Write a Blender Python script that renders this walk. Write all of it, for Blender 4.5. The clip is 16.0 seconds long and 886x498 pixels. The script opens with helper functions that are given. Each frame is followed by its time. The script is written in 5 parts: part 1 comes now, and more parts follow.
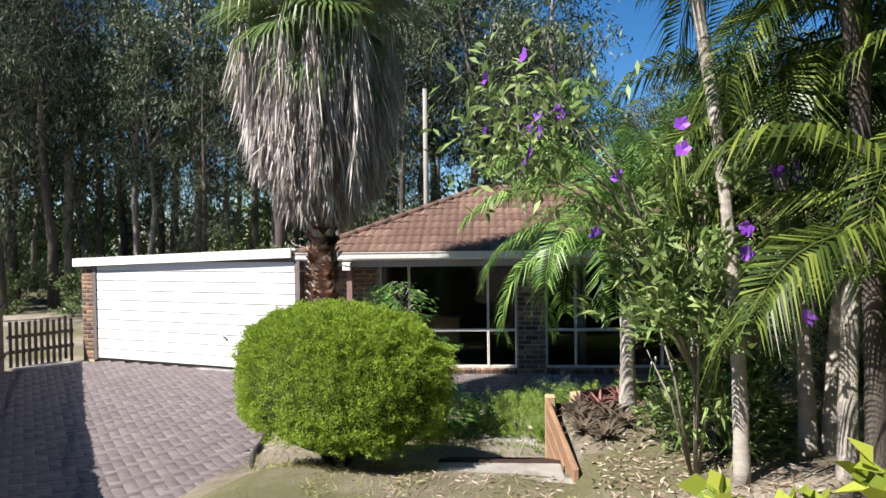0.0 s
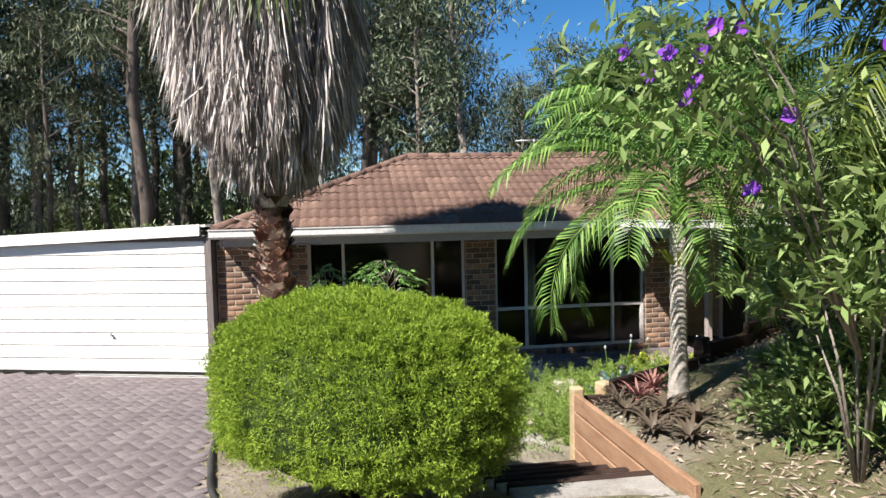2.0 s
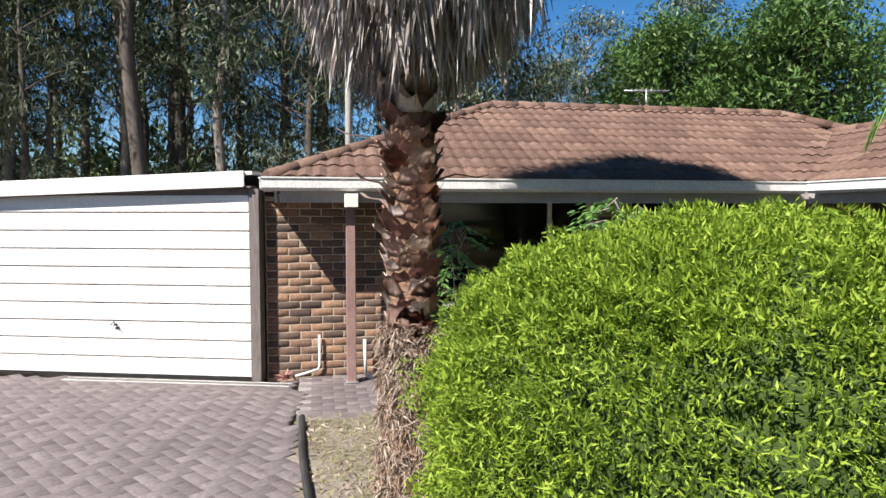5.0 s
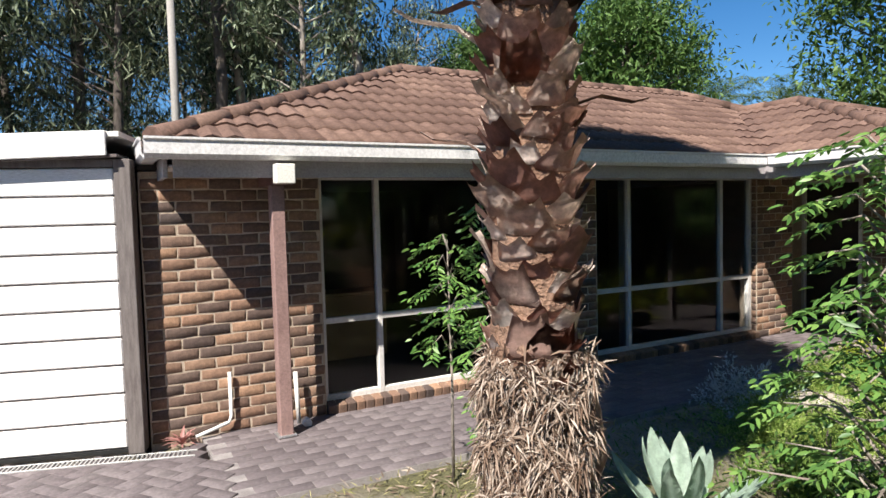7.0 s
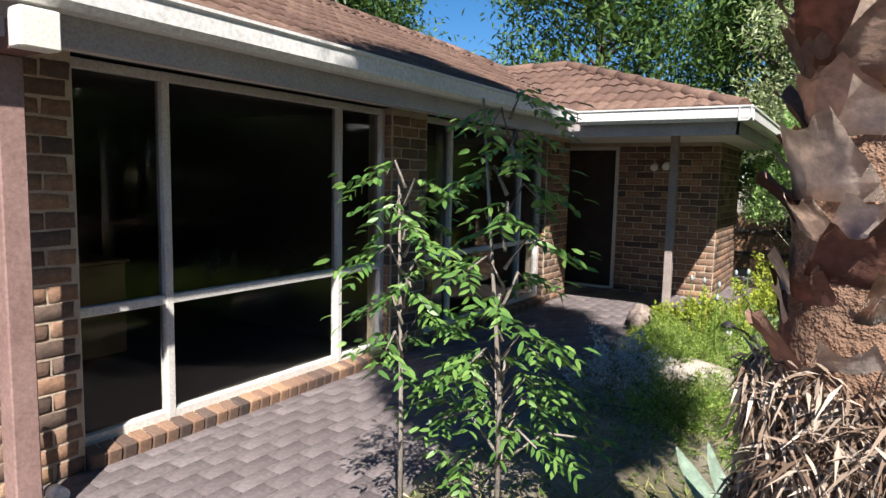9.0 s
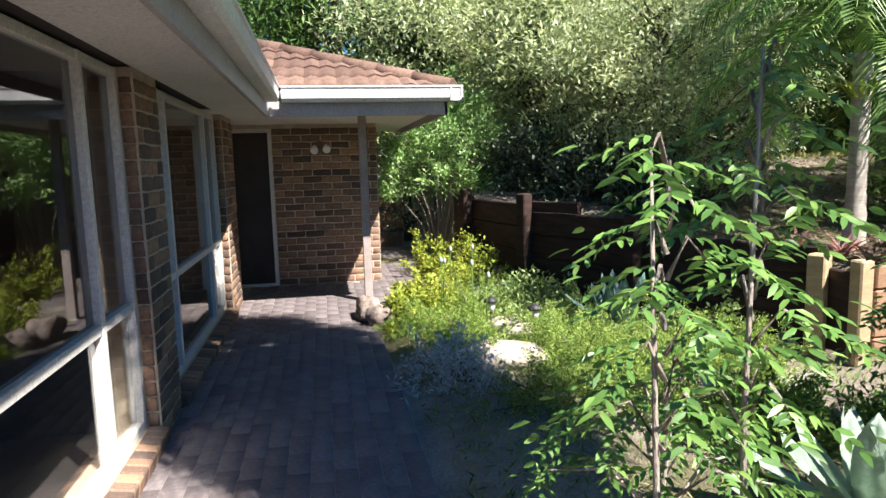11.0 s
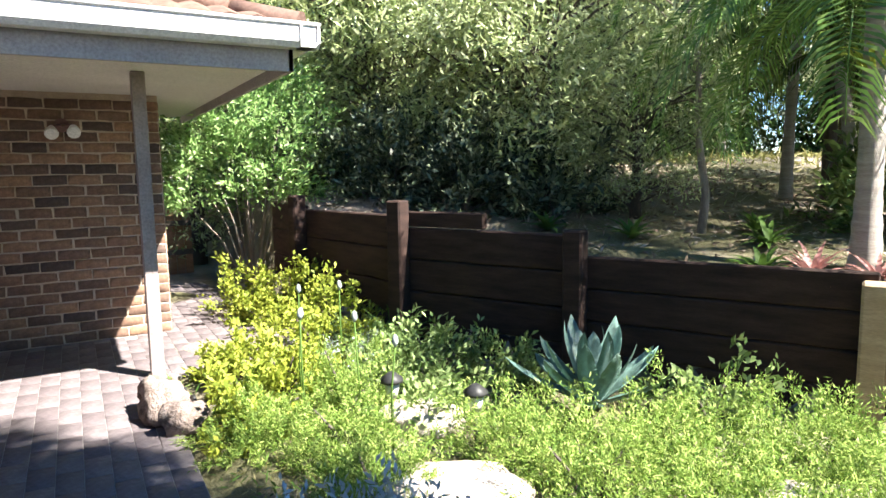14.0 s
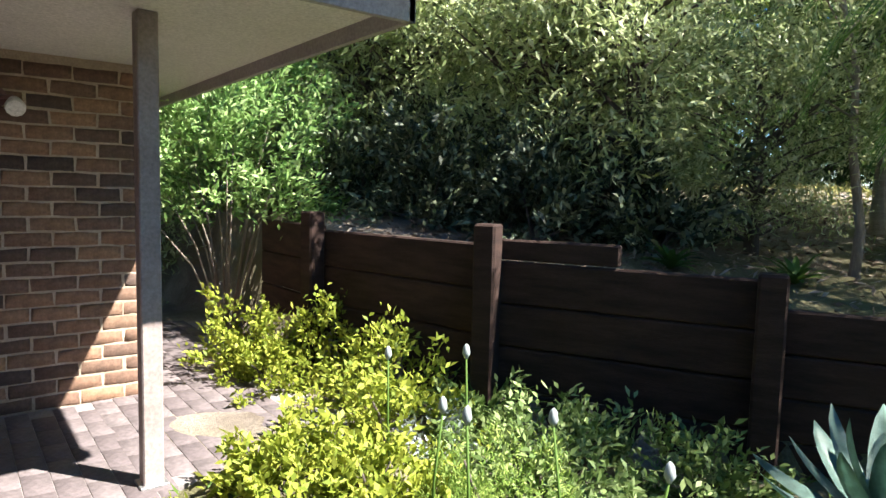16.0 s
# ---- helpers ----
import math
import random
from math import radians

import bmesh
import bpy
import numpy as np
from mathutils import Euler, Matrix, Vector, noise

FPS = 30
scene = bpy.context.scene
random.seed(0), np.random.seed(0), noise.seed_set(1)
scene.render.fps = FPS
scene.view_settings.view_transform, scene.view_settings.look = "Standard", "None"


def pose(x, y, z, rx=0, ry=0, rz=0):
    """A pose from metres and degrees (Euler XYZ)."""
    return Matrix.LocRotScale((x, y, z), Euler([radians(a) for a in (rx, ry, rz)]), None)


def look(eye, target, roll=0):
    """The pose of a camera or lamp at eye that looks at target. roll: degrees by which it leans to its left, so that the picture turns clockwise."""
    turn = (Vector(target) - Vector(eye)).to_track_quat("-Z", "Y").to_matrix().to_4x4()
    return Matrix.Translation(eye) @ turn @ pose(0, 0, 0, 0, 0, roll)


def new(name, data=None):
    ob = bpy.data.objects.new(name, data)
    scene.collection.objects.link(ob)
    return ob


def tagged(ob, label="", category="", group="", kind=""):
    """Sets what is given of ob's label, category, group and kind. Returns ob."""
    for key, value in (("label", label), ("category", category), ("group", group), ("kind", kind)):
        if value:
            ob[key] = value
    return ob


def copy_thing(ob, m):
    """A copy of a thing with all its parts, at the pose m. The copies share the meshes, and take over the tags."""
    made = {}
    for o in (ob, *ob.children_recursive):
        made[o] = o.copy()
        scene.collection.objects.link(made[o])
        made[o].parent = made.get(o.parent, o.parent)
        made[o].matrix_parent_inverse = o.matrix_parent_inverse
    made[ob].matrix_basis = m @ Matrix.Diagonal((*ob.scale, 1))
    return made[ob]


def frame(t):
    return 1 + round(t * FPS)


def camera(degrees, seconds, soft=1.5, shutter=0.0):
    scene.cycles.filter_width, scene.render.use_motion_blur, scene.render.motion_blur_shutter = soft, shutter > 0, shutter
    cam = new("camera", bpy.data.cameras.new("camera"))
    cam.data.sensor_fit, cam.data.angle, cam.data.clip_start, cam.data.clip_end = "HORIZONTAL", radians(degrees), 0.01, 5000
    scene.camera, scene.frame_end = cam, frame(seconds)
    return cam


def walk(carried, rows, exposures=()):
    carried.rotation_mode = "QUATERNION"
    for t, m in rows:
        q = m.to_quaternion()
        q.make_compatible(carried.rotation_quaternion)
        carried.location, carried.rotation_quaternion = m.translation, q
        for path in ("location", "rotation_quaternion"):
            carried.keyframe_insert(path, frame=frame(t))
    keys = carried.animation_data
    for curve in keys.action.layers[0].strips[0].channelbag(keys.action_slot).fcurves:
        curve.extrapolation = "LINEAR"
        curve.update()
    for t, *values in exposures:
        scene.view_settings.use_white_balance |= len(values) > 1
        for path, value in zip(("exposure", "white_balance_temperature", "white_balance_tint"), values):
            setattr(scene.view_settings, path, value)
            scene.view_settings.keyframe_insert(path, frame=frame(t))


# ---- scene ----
cam = camera(68.7, 16.0)
PATH = [
    (0, (5.392, -11.665, 2.48), (5.251, -9.67, 2.438), -0.8),
    (0.5, (5.024, -11.321, 2.462), (4.948, -9.323, 2.41), -0.6),
    (1, (4.651, -10.967, 2.444), (4.667, -8.969, 2.363), -1.7),
    (1.5, (4.277, -10.65, 2.411), (4.405, -8.657, 2.309), -1.7),
    (2, (3.919, -10.336, 2.405), (4.229, -8.363, 2.288), -1.3),
    (2.5, (3.578, -9.913, 2.348), (4.006, -7.963, 2.234), 0.4),
    (3, (3.33, -9.416, 2.252), (3.79, -7.473, 2.137), -0.0),
    (3.5, (3.182, -8.939, 2.192), (3.515, -6.971, 2.056), 0.4),
    (6, (2.138, -6.385, 1.697), (2.671, -4.461, 1.582), -1.3),
    (6.5, (1.888, -5.822, 1.676), (2.611, -3.962, 1.537), -1.9),
    (7, (1.733, -5.301, 1.671), (2.685, -3.546, 1.557), -1.5),
    (7.5, (1.74, -4.84, 1.622), (2.798, -3.148, 1.49), -2.3),
    (7.6, (1.733, -4.753, 1.615), (2.833, -3.088, 1.486), -2.4),
    (8, (1.724, -4.368, 1.547), (3.039, -2.868, 1.401), -2.6),
    (8.2, (1.714, -4.157, 1.518), (3.121, -2.746, 1.346), -1.3),
    (10.3, (1.976, -1.685, 1.458), (3.929, -1.353, 1.188), -1.7),
    (10.5, (2.076, -1.485, 1.474), (4.047, -1.312, 1.185), -1.9),
    (11, (2.222, -1.041, 1.479), (4.172, -1.401, 1.22), -1.5),
    (11.5, (2.417, -0.743, 1.461), (4.251, -1.492, 1.183), -4.2),
    (12, (2.765, -0.91, 1.385), (4.519, -1.838, 1.139), -2.4),
    (12.5, (3.151, -1.215, 1.314), (4.857, -2.232, 1.081), -0.9),
    (13, (3.578, -1.267, 1.296), (5.28, -2.296, 1.085), -0.8),
    (13.5, (4.102, -1.155, 1.317), (5.815, -2.154, 1.057), -0.7),
    (14, (4.601, -1.081, 1.359), (6.327, -2.063, 1.119), -0.9),
    (14.5, (5.033, -1.02, 1.375), (6.706, -2.1, 1.21), 0.8),
    (15, (5.50, -0.972, 1.394), (7.146, -2.086, 1.173), 1.0),
    (15.5, (5.965, -0.825, 1.42), (7.504, -2.077, 1.19), 1.3),
    (16, (6.34, -0.82, 1.31), (7.92, -2.035, 1.135), 1.4),
]
walk(cam, [(t, look(eye, target, roll)) for t, eye, target, roll in PATH],
     exposures=[(0.0, 1.24), (3.5, 1.3), (6.0, 1.14), (8.2, 1.14), (10.3, 1.6), (12.5, 2.4), (13.5, 2.65), (14.8, 2.4), (16.0, 2.25)])

# ---- light ----
SUN_AZ = math.atan2(-0.804, -0.595)      # clockwise from +Y
SUN_EL = radians(49.5)
world = bpy.data.worlds.new("World")
scene.world = world
world.use_nodes = True
wn = world.node_tree
sky = wn.nodes.new("ShaderNodeTexSky")
sky.sky_type = 'NISHITA'
sky.sun_disc = False
sky.sun_elevation = SUN_EL
sky.sun_rotation = SUN_AZ % (2 * math.pi)
sky.air_density = 0.8
sky.dust_density = 0.0
sky.ozone_density = 3.0
deep = wn.nodes.new("ShaderNodeHueSaturation")
deep.inputs["Saturation"].default_value = 1.3
wn.links.new(sky.outputs[0], deep.inputs["Color"])
wn.links.new(deep.outputs[0], wn.nodes["Background"].inputs[0])
wn.nodes["Background"].inputs[1].default_value = 0.062
sun = new("sun", bpy.data.lights.new("sun", 'SUN'))
sun.data.energy = 5.0
sun.data.angle = radians(0.53)
sun.data.color = (1.0, 0.95, 0.87)
sun.matrix_world = look((-24.1, -17.85, 35.1), (0, 0, 0))

# ---- mesh helpers ----
rng = np.random.default_rng(7)


ANCHOR = {}     # things whose parts are given in world places


def finish(name, me, mat, parent=None, label=""):
    ob = new(name, me)
    if mat is not None and not me.materials:
        me.materials.append(mat)
    if parent is not None:
        ob.parent = parent
        if parent.name in ANCHOR:
            ob.matrix_parent_inverse = ANCHOR[parent.name]
    if label:
        ob["label"] = label
    return ob


def part(name, bm, mat, parent=None, label="", smooth=False):
    me = bpy.data.meshes.new(name)
    if smooth:
        for f in bm.faces:
            f.smooth = True
    bm.to_mesh(me)
    bm.free()
    return finish(name, me, mat, parent, label)


def empty(name, at=(0, 0, 0), rz=0.0, anchor=False):
    ob = new(name)
    ob.matrix_world = pose(*at, 0, 0, rz)
    if anchor:
        ANCHOR[ob.name] = pose(*at, 0, 0, rz).inverted()
    return ob


def box(bm, x0, x1, y0, y1, z0, z1, bevel=0.0, m=None):
    r = bmesh.ops.create_cube(bm, size=1.0)
    vs = r["verts"]
    for v in vs:
        v.co = Vector((x0 + (v.co.x + .5) * (x1 - x0), y0 + (v.co.y + .5) * (y1 - y0), z0 + (v.co.z + .5) * (z1 - z0)))
    if bevel:
        es = list({e for v in vs for e in v.link_edges})
        out = bmesh.ops.bevel(bm, geom=es, offset=bevel, segments=1, affect='EDGES', profile=0.5)
        vs = list({v for f in out["faces"] for v in f.verts} | {v for v in vs if v.is_valid})
    if m is not None:
        bmesh.ops.transform(bm, matrix=m, verts=vs)
    return vs


def boxed(x0, x1, y0, y1, z0, z1, bevel=0.0, m=None):
    bm = bmesh.new()
    box(bm, x0, x1, y0, y1, z0, z1, bevel, m)
    return bm


def tube(bm, pts, radii, sides=8, cap=True):
    """A tapered tube along a line of points."""
    pts = [Vector(p) for p in pts]
    if not hasattr(radii, "__len__"):
        radii = [radii] * len(pts)
    rings = []
    for i, p in enumerate(pts):
        d = (pts[min(i + 1, len(pts) - 1)] - pts[max(i - 1, 0)]).normalized()
        a = d.orthogonal().normalized() if abs(d.z) < 0.9 else Vector((1, 0, 0))
        s = (a - d * a.dot(d)).normalized()
        t = d.cross(s)
        rings.append([bm.verts.new(p + (s * math.cos(k * 2 * math.pi / sides) + t * math.sin(k * 2 * math.pi / sides)) * radii[i]) for k in range(sides)])
    for a, b in zip(rings, rings[1:]):
        for k in range(sides):
            f = bm.faces.new((a[k], a[(k + 1) % sides], b[(k + 1) % sides], b[k]))
            f.smooth = True
    if cap:
        bm.faces.new(rings[0][::-1])
        bm.faces.new(rings[-1])


def arrays_mesh(name, verts, quads, mat, smooth=False):
    me = bpy.data.meshes.new(name)
    verts = np.asarray(verts, dtype=np.float32)
    quads = np.asarray(quads, dtype=np.int32)
    n = len(quads)
    me.vertices.add(len(verts))
    me.vertices.foreach_set("co", verts.ravel())
    me.loops.add(n * 4)
    me.loops.foreach_set("vertex_index", quads.ravel())
    me.polygons.add(n)
    me.polygons.foreach_set("loop_start", np.arange(n, dtype=np.int32) * 4)
    me.update(calc_edges=True)
    if smooth:
        me.polygons.foreach_set("use_smooth", np.ones(n, dtype=bool))
    me.materials.append(mat)
    return me


def unit(a):
    return a / np.maximum(np.linalg.norm(a, axis=-1, keepdims=True), 1e-6)


def leaf_mesh(name, p, d, length, width, mat, droop=0.0, fine=False):
    """Many folded leaves, each four-cornered: foot p, direction d."""
    n = len(p)
    d = unit(d)
    side = unit(np.cross(d, unit(rng.normal(size=(n, 3)) + np.array([0, 0, 1.5]))))
    up = np.cross(side, d)
    length = np.broadcast_to(np.asarray(length, dtype=float), (n,))[:, None]
    width = np.broadcast_to(np.asarray(width, dtype=float), (n,))[:, None]
    if fine:
        sag = np.array([0, 0, -1.0]) * droop * length
        pts = [p]
        for s, w in ((.28, .42), (.68, .40)):
            pts += [p + d * length * s + side * width * w + up * width * .16 + sag * s * s, p + d * length * s - side * width * w + up * width * .16 + sag * s * s]
        v = np.stack([pts[0], pts[1], pts[3], p + d * length + sag, pts[4], pts[2], p + d * length * .5 + sag * .25], axis=1).reshape(-1, 3)
        q = (np.arange(n)[:, None, None] * 7 + np.array([[0, 1, 2, 6], [6, 2, 3, 4], [0, 6, 4, 5]])).reshape(-1, 4)
        return arrays_mesh(name, v, q, mat, True)
    tip = p + d * length + np.array([0, 0, -1.0]) * droop * length
    mid = p + d * length * 0.45
    v = np.stack([p, mid + side * width / 2 + up * width * .18, tip, mid - side * width / 2 + up * width * .18], axis=1).reshape(-1, 3)
    q = np.arange(n * 4).reshape(n, 4)
    return arrays_mesh(name, v, q, mat)


def stuff(ob, label, category):
    return tagged(ob, label, category, kind="stuff")


# ---- materials ----
def base_mat(name, rough=0.8, metal=0.0, spec=0.3):
    m = bpy.data.materials.new(name)
    m.use_nodes = True
    nt = m.node_tree
    b = nt.nodes["Principled BSDF"]
    b.inputs["Roughness"].default_value = rough
    b.inputs["Metallic"].default_value = metal
    b.inputs["Specular IOR Level"].default_value = spec
    return m, nt, b


def mixed(nt, fac, c1, c2):
    mx = nt.nodes.new("ShaderNodeMix")
    mx.data_type = 'RGBA'
    nt.links.new(fac, mx.inputs[0])
    for s, c in ((6, c1), (7, c2)):
        if isinstance(c, tuple):
            mx.inputs[s].default_value = (*c, 1)
        else:
            nt.links.new(c, mx.inputs[s])
    return mx.outputs[2]


def noise_tex(nt, scale, detail=4.0, rough=0.6, stretch=None):
    tc = nt.nodes.new("ShaderNodeTexCoord")
    src = tc.outputs["Object"]
    if stretch:
        mp = nt.nodes.new("ShaderNodeMapping")
        mp.inputs["Scale"].default_value = stretch
        nt.links.new(src, mp.inputs[0])
        src = mp.outputs[0]
    t = nt.nodes.new("ShaderNodeTexNoise")
    t.inputs["Scale"].default_value = scale
    t.inputs["Detail"].default_value = detail
    t.inputs["Roughness"].default_value = rough
    nt.links.new(src, t.inputs["Vector"])
    return t.outputs["Fac"]


def ramp(nt, fac, stops):
    r = nt.nodes.new("ShaderNodeValToRGB")
    e = r.color_ramp.elements
    while len(e) < len(stops):
        e.new(0.5)
    for el, (pos, c) in zip(e, stops):
        el.position = pos
        el.color = (*c, 1) if isinstance(c, tuple) else (c, c, c, 1)
    nt.links.new(fac, r.inputs[0])
    return r.outputs[0]


def bump(nt, b, fac, strength, dist=0.01):
    n = nt.nodes.new("ShaderNodeBump")
    n.inputs["Strength"].default_value = strength
    n.inputs["Distance"].default_value = dist
    nt.links.new(fac, n.inputs["Height"])
    nt.links.new(n.outputs[0], b.inputs["Normal"])


def surface(name, c1, c2, scale=6.0, fine=60.0, rough=0.8, strength=0.3, dist=0.01, metal=0.0, spec=0.3, stretch=None, dirt=None):
    """Two-scale mottled surface."""
    m, nt, b = base_mat(name, rough, metal, spec)
    big = ramp(nt, noise_tex(nt, scale, 5, .6, stretch), [(0.35, 0.0), (0.65, 1.0)])
    col = mixed(nt, big, c1, c2)
    f = noise_tex(nt, fine, 3, .7, stretch)
    dk = ramp(nt, f, [(0.3, 0.72), (0.7, 1.12)])
    mul = nt.nodes.new("ShaderNodeMix")
    mul.data_type, mul.blend_type = 'RGBA', 'MULTIPLY'
    mul.inputs[0].default_value = 1.0
    nt.links.new(col, mul.inputs[6])
    nt.links.new(dk, mul.inputs[7])
    out = mul.outputs[2]
    if dirt:
        spots = ramp(nt, noise_tex(nt, scale * .45, 6, .7), [(0.52, 0.0), (0.66, 1.0)])
        out = mixed(nt, spots, out, dirt)
    nt.links.new(out, b.inputs["Base Color"])
    bump(nt, b, f, strength, dist)
    return m


def pieces_mat(name, stops, rough=0.85, fine=45.0, strength=0.5, dist=0.006, island=False, stain=(0.05, 0.045, 0.04), amount=0.64):
    """Colour by piece, with grain and stains inside each."""
    m, nt, b = base_mat(name, rough)
    if island:
        rnd = nt.nodes.new("ShaderNodeNewGeometry").outputs["Random Per Island"]
    else:
        rnd = nt.nodes.new("ShaderNodeObjectInfo").outputs["Random"]
    col = ramp(nt, rnd, stops)
    f = noise_tex(nt, fine, 4, .7)
    dk = ramp(nt, f, [(0.3, 0.62), (0.7, 1.15)])
    mul = nt.nodes.new("ShaderNodeMix")
    mul.data_type, mul.blend_type = 'RGBA', 'MULTIPLY'
    mul.inputs[0].default_value = 1.0
    nt.links.new(col, mul.inputs[6])
    nt.links.new(dk, mul.inputs[7])
    spots = ramp(nt, noise_tex(nt, fine * .16, 5, .7), [(amount - .1, 0.0), (amount + .06, 0.8)])
    nt.links.new(mixed(nt, spots, mul.outputs[2], stain), b.inputs["Base Color"])
    bump(nt, b, f, strength, dist)
    return m


def leaf_mat(name, dark, mid, light, trans=0.3, rough=0.55, spec=0.25):
    m, nt, b = base_mat(name, rough, 0.0, spec)
    rnd = nt.nodes.new("ShaderNodeNewGeometry").outputs["Random Per Island"]
    col = ramp(nt, rnd, [(0.0, dark), (0.5, mid), (1.0, light)])
    nt.links.new(col, b.inputs["Base Color"])
    tr = nt.nodes.new("ShaderNodeBsdfTranslucent")
    nt.links.new(col, tr.inputs[0])
    mx = nt.nodes.new("ShaderNodeMixShader")
    mx.inputs[0].default_value = trans
    nt.links.new(b.outputs[0], mx.inputs[1])
    nt.links.new(tr.outputs[0], mx.inputs[2])
    nt.links.new(mx.outputs[0], nt.nodes["Material Output"].inputs[0])
    return m


M_BRICK = pieces_mat("brick", [(0.0, (.075, .055, .05)), (.15, (.17, .105, .078)), (.36, (.30, .175, .115)), (.50, (.12, .085, .072)), (.68, (.36, .215, .135)), (.84, (.22, .135, .095)), (1.0, (.085, .064, .058))])
M_BRICKS = pieces_mat("brick_rest", [(0.0, (.075, .055, .05)), (.15, (.17, .105, .078)), (.36, (.30, .175, .115)), (.50, (.12, .085, .072)), (.68, (.36, .215, .135)), (.84, (.22, .135, .095)), (1.0, (.085, .064, .058))], island=True)
M_MORTAR = surface("mortar", (.42, .33, .25), (.54, .44, .345), 8, 120, .95, .5)
M_TILE = pieces_mat("roof_tile", [(0, (.120, .070, .055)), (.5, (.158, .095, .074)), (1, (.21, .13, .10))], fine=30, stain=(.085, .05, .038), amount=.6)
M_TILES = pieces_mat("roof_tile_rest", [(0, (.120, .070, .055)), (.5, (.158, .095, .074)), (1, (.21, .13, .10))], fine=30, island=True, stain=(.085, .05, .038), amount=.6)
M_PAVER = pieces_mat("paver", [(0, (.135, .110, .114)), (.5, (.160, .133, .137)), (1, (.19, .160, .162))], fine=35, stain=(.10, .085, .085), amount=.62)
M_PAVERS = pieces_mat("paver_rest", [(0, (.135, .110, .114)), (.5, (.160, .133, .137)), (1, (.19, .160, .162))], fine=35, island=True, stain=(.10, .085, .085), amount=.62)
M_JOINT = surface("sand_joint", (.22, .195, .19), (.34, .31, .30), 5, 90, .95, .5)
M_CREAM = surface("cream_paint", (.74, .72, .66), (.80, .78, .72), 2, 80, .45, .08, .002, spec=.4, dirt=None)
M_GUTTER = surface("grey_gutter", (.68, .66, .66), (.76, .74, .73), 2, 50, .4, .08, .002, spec=.4)
M_FASCIA = surface("grey_fascia", (.36, .33, .34), (.44, .41, .41), 3, 60, .6, .15, .003)
M_SOFFIT = surface("soffit_board", (.70, .68, .66), (.76, .74, .72), 2, 70, .7, .08, .002)
M_PANEL = surface("white_garage_panel", (.80, .78, .76), (.86, .84, .82), 1.5, 25, .4, .06, .002, spec=.4, stretch=(1, 1, 8))
M_FRAME = surface("window_frame", (.58, .55, .53), (.66, .63, .60), 4, 60, .45, .08, .002, spec=.4)
M_BROWN = surface("brown_paint", (.16, .085, .075), (.22, .12, .105), 4, 60, .55, .15, .003)
M_POSTPINK = surface("faded_brown_post", (.25, .155, .14), (.31, .20, .18), 4, 60, .6, .15, .003)
M_PALEPOST = surface("weathered_pale_post", (.29, .235, .22), (.37, .31, .295), 4, 60, .6, .15, .003)
M_DARKTRIM = surface("weathered_timber_trim", (.12, .10, .095), (.19, .165, .155), 5, 50, .8, .3, .004, stretch=(8, 8, 1))
M_WHITE = surface("white_plastic", (.72, .71, .68), (.80, .79, .76), 4, 60, .4, .05, .002, spec=.45)
M_METAL = surface("galvanised_metal", (.45, .45, .46), (.58, .58, .58), 6, 60, .4, .1, .002, metal=.8)
# Dark timber, lowered further to hold the shade of faces turned from the sun.
M_SLEEPER = surface("backlit_dark_sleeper", (.022, .012, .010), (.055, .030, .023), 3, 40, .85, .6, .008, stretch=(1, 1, 6))
M_SLEEPL = surface("pale_treated_pine", (.36, .255, .15), (.47, .35, .22), 3, 40, .85, .5, .006, stretch=(1, 1, 6))
M_SLEEPR = surface("rust_timber_board", (.25, .14, .085), (.33, .20, .125), 3, 40, .85, .5, .006, stretch=(1, 1, 6))
M_CONC = surface("step_concrete", (.26, .24, .225), (.36, .335, .31), 3, 60, .9, .5, .006, dirt=(.14, .12, .10))
M_ROCK = surface("pale_sandstone", (.44, .37, .31), (.56, .48, .41), 5, 40, .9, .8, .015, dirt=(.25, .2, .17))
M_LOG = surface("weathered_log", (.20, .15, .125), (.42, .34, .30), 14, 60, .9, .9, .015, dirt=(.07, .05, .04))
# Grey timber darkened for the tree shade that lies on the fence.
M_FENCE = surface("shaded_grey_paling", (.09, .072, .06), (.14, .115, .10), 4, 40, .9, .4, .005, stretch=(8, 8, 1))
# Near-black colours paint in the dimness of the room behind the windows.
M_INNER = surface("dimmed_inner_wall", (.035, .03, .028), (.05, .043, .04), 1.5, 30, .9, .1)
M_INFLOOR = surface("dimmed_inner_floor", (.03, .026, .024), (.045, .038, .034), 3, 40, .5, .1)
M_CURTAIN = surface("curtain", (.45, .43, .42), (.55, .53, .51), 3, 60, .9, .2, stretch=(10, 10, .5))
M_DOOR = surface("dark_screen_door", (.03, .022, .02), (.05, .036, .03), 5, 90, .5, .2)
M_GRATE = surface("drain_metal", (.40, .39, .38), (.5, .49, .48), 6, 60, .5, .1, metal=.5)
M_BLACK = surface("black_plastic", (.02, .02, .02), (.035, .035, .035), 6, 60, .5, .1)
M_TRUNK = surface("pale_bark", (.22, .18, .15), (.36, .32, .28), 2.5, 25, .9, .7, .02, stretch=(3, 3, .6), dirt=(.12, .09, .075))
M_DTRUNK = surface("dark_bark", (.075, .06, .05), (.14, .115, .10), 2.5, 25, .9, .7, .02, stretch=(3, 3, .6))
M_PALMBARK = surface("palm_fibre", (.17, .095, .062), (.29, .18, .125), 5, 35, .95, .9, .03)
M_RINGBARK = surface("ringed_palm_bark", (.34, .30, .265), (.48, .435, .39), 3, 30, .9, .6, .01, stretch=(1, 1, 9), dirt=(.2, .16, .13))
M_BOOT = pieces_mat("frond_boot", [(0, (.22, .105, .08)), (.35, (.36, .21, .165)), (.6, (.54, .39, .33)), (1, (.74, .65, .58))], fine=25, stain=(.12, .07, .055), amount=.72)
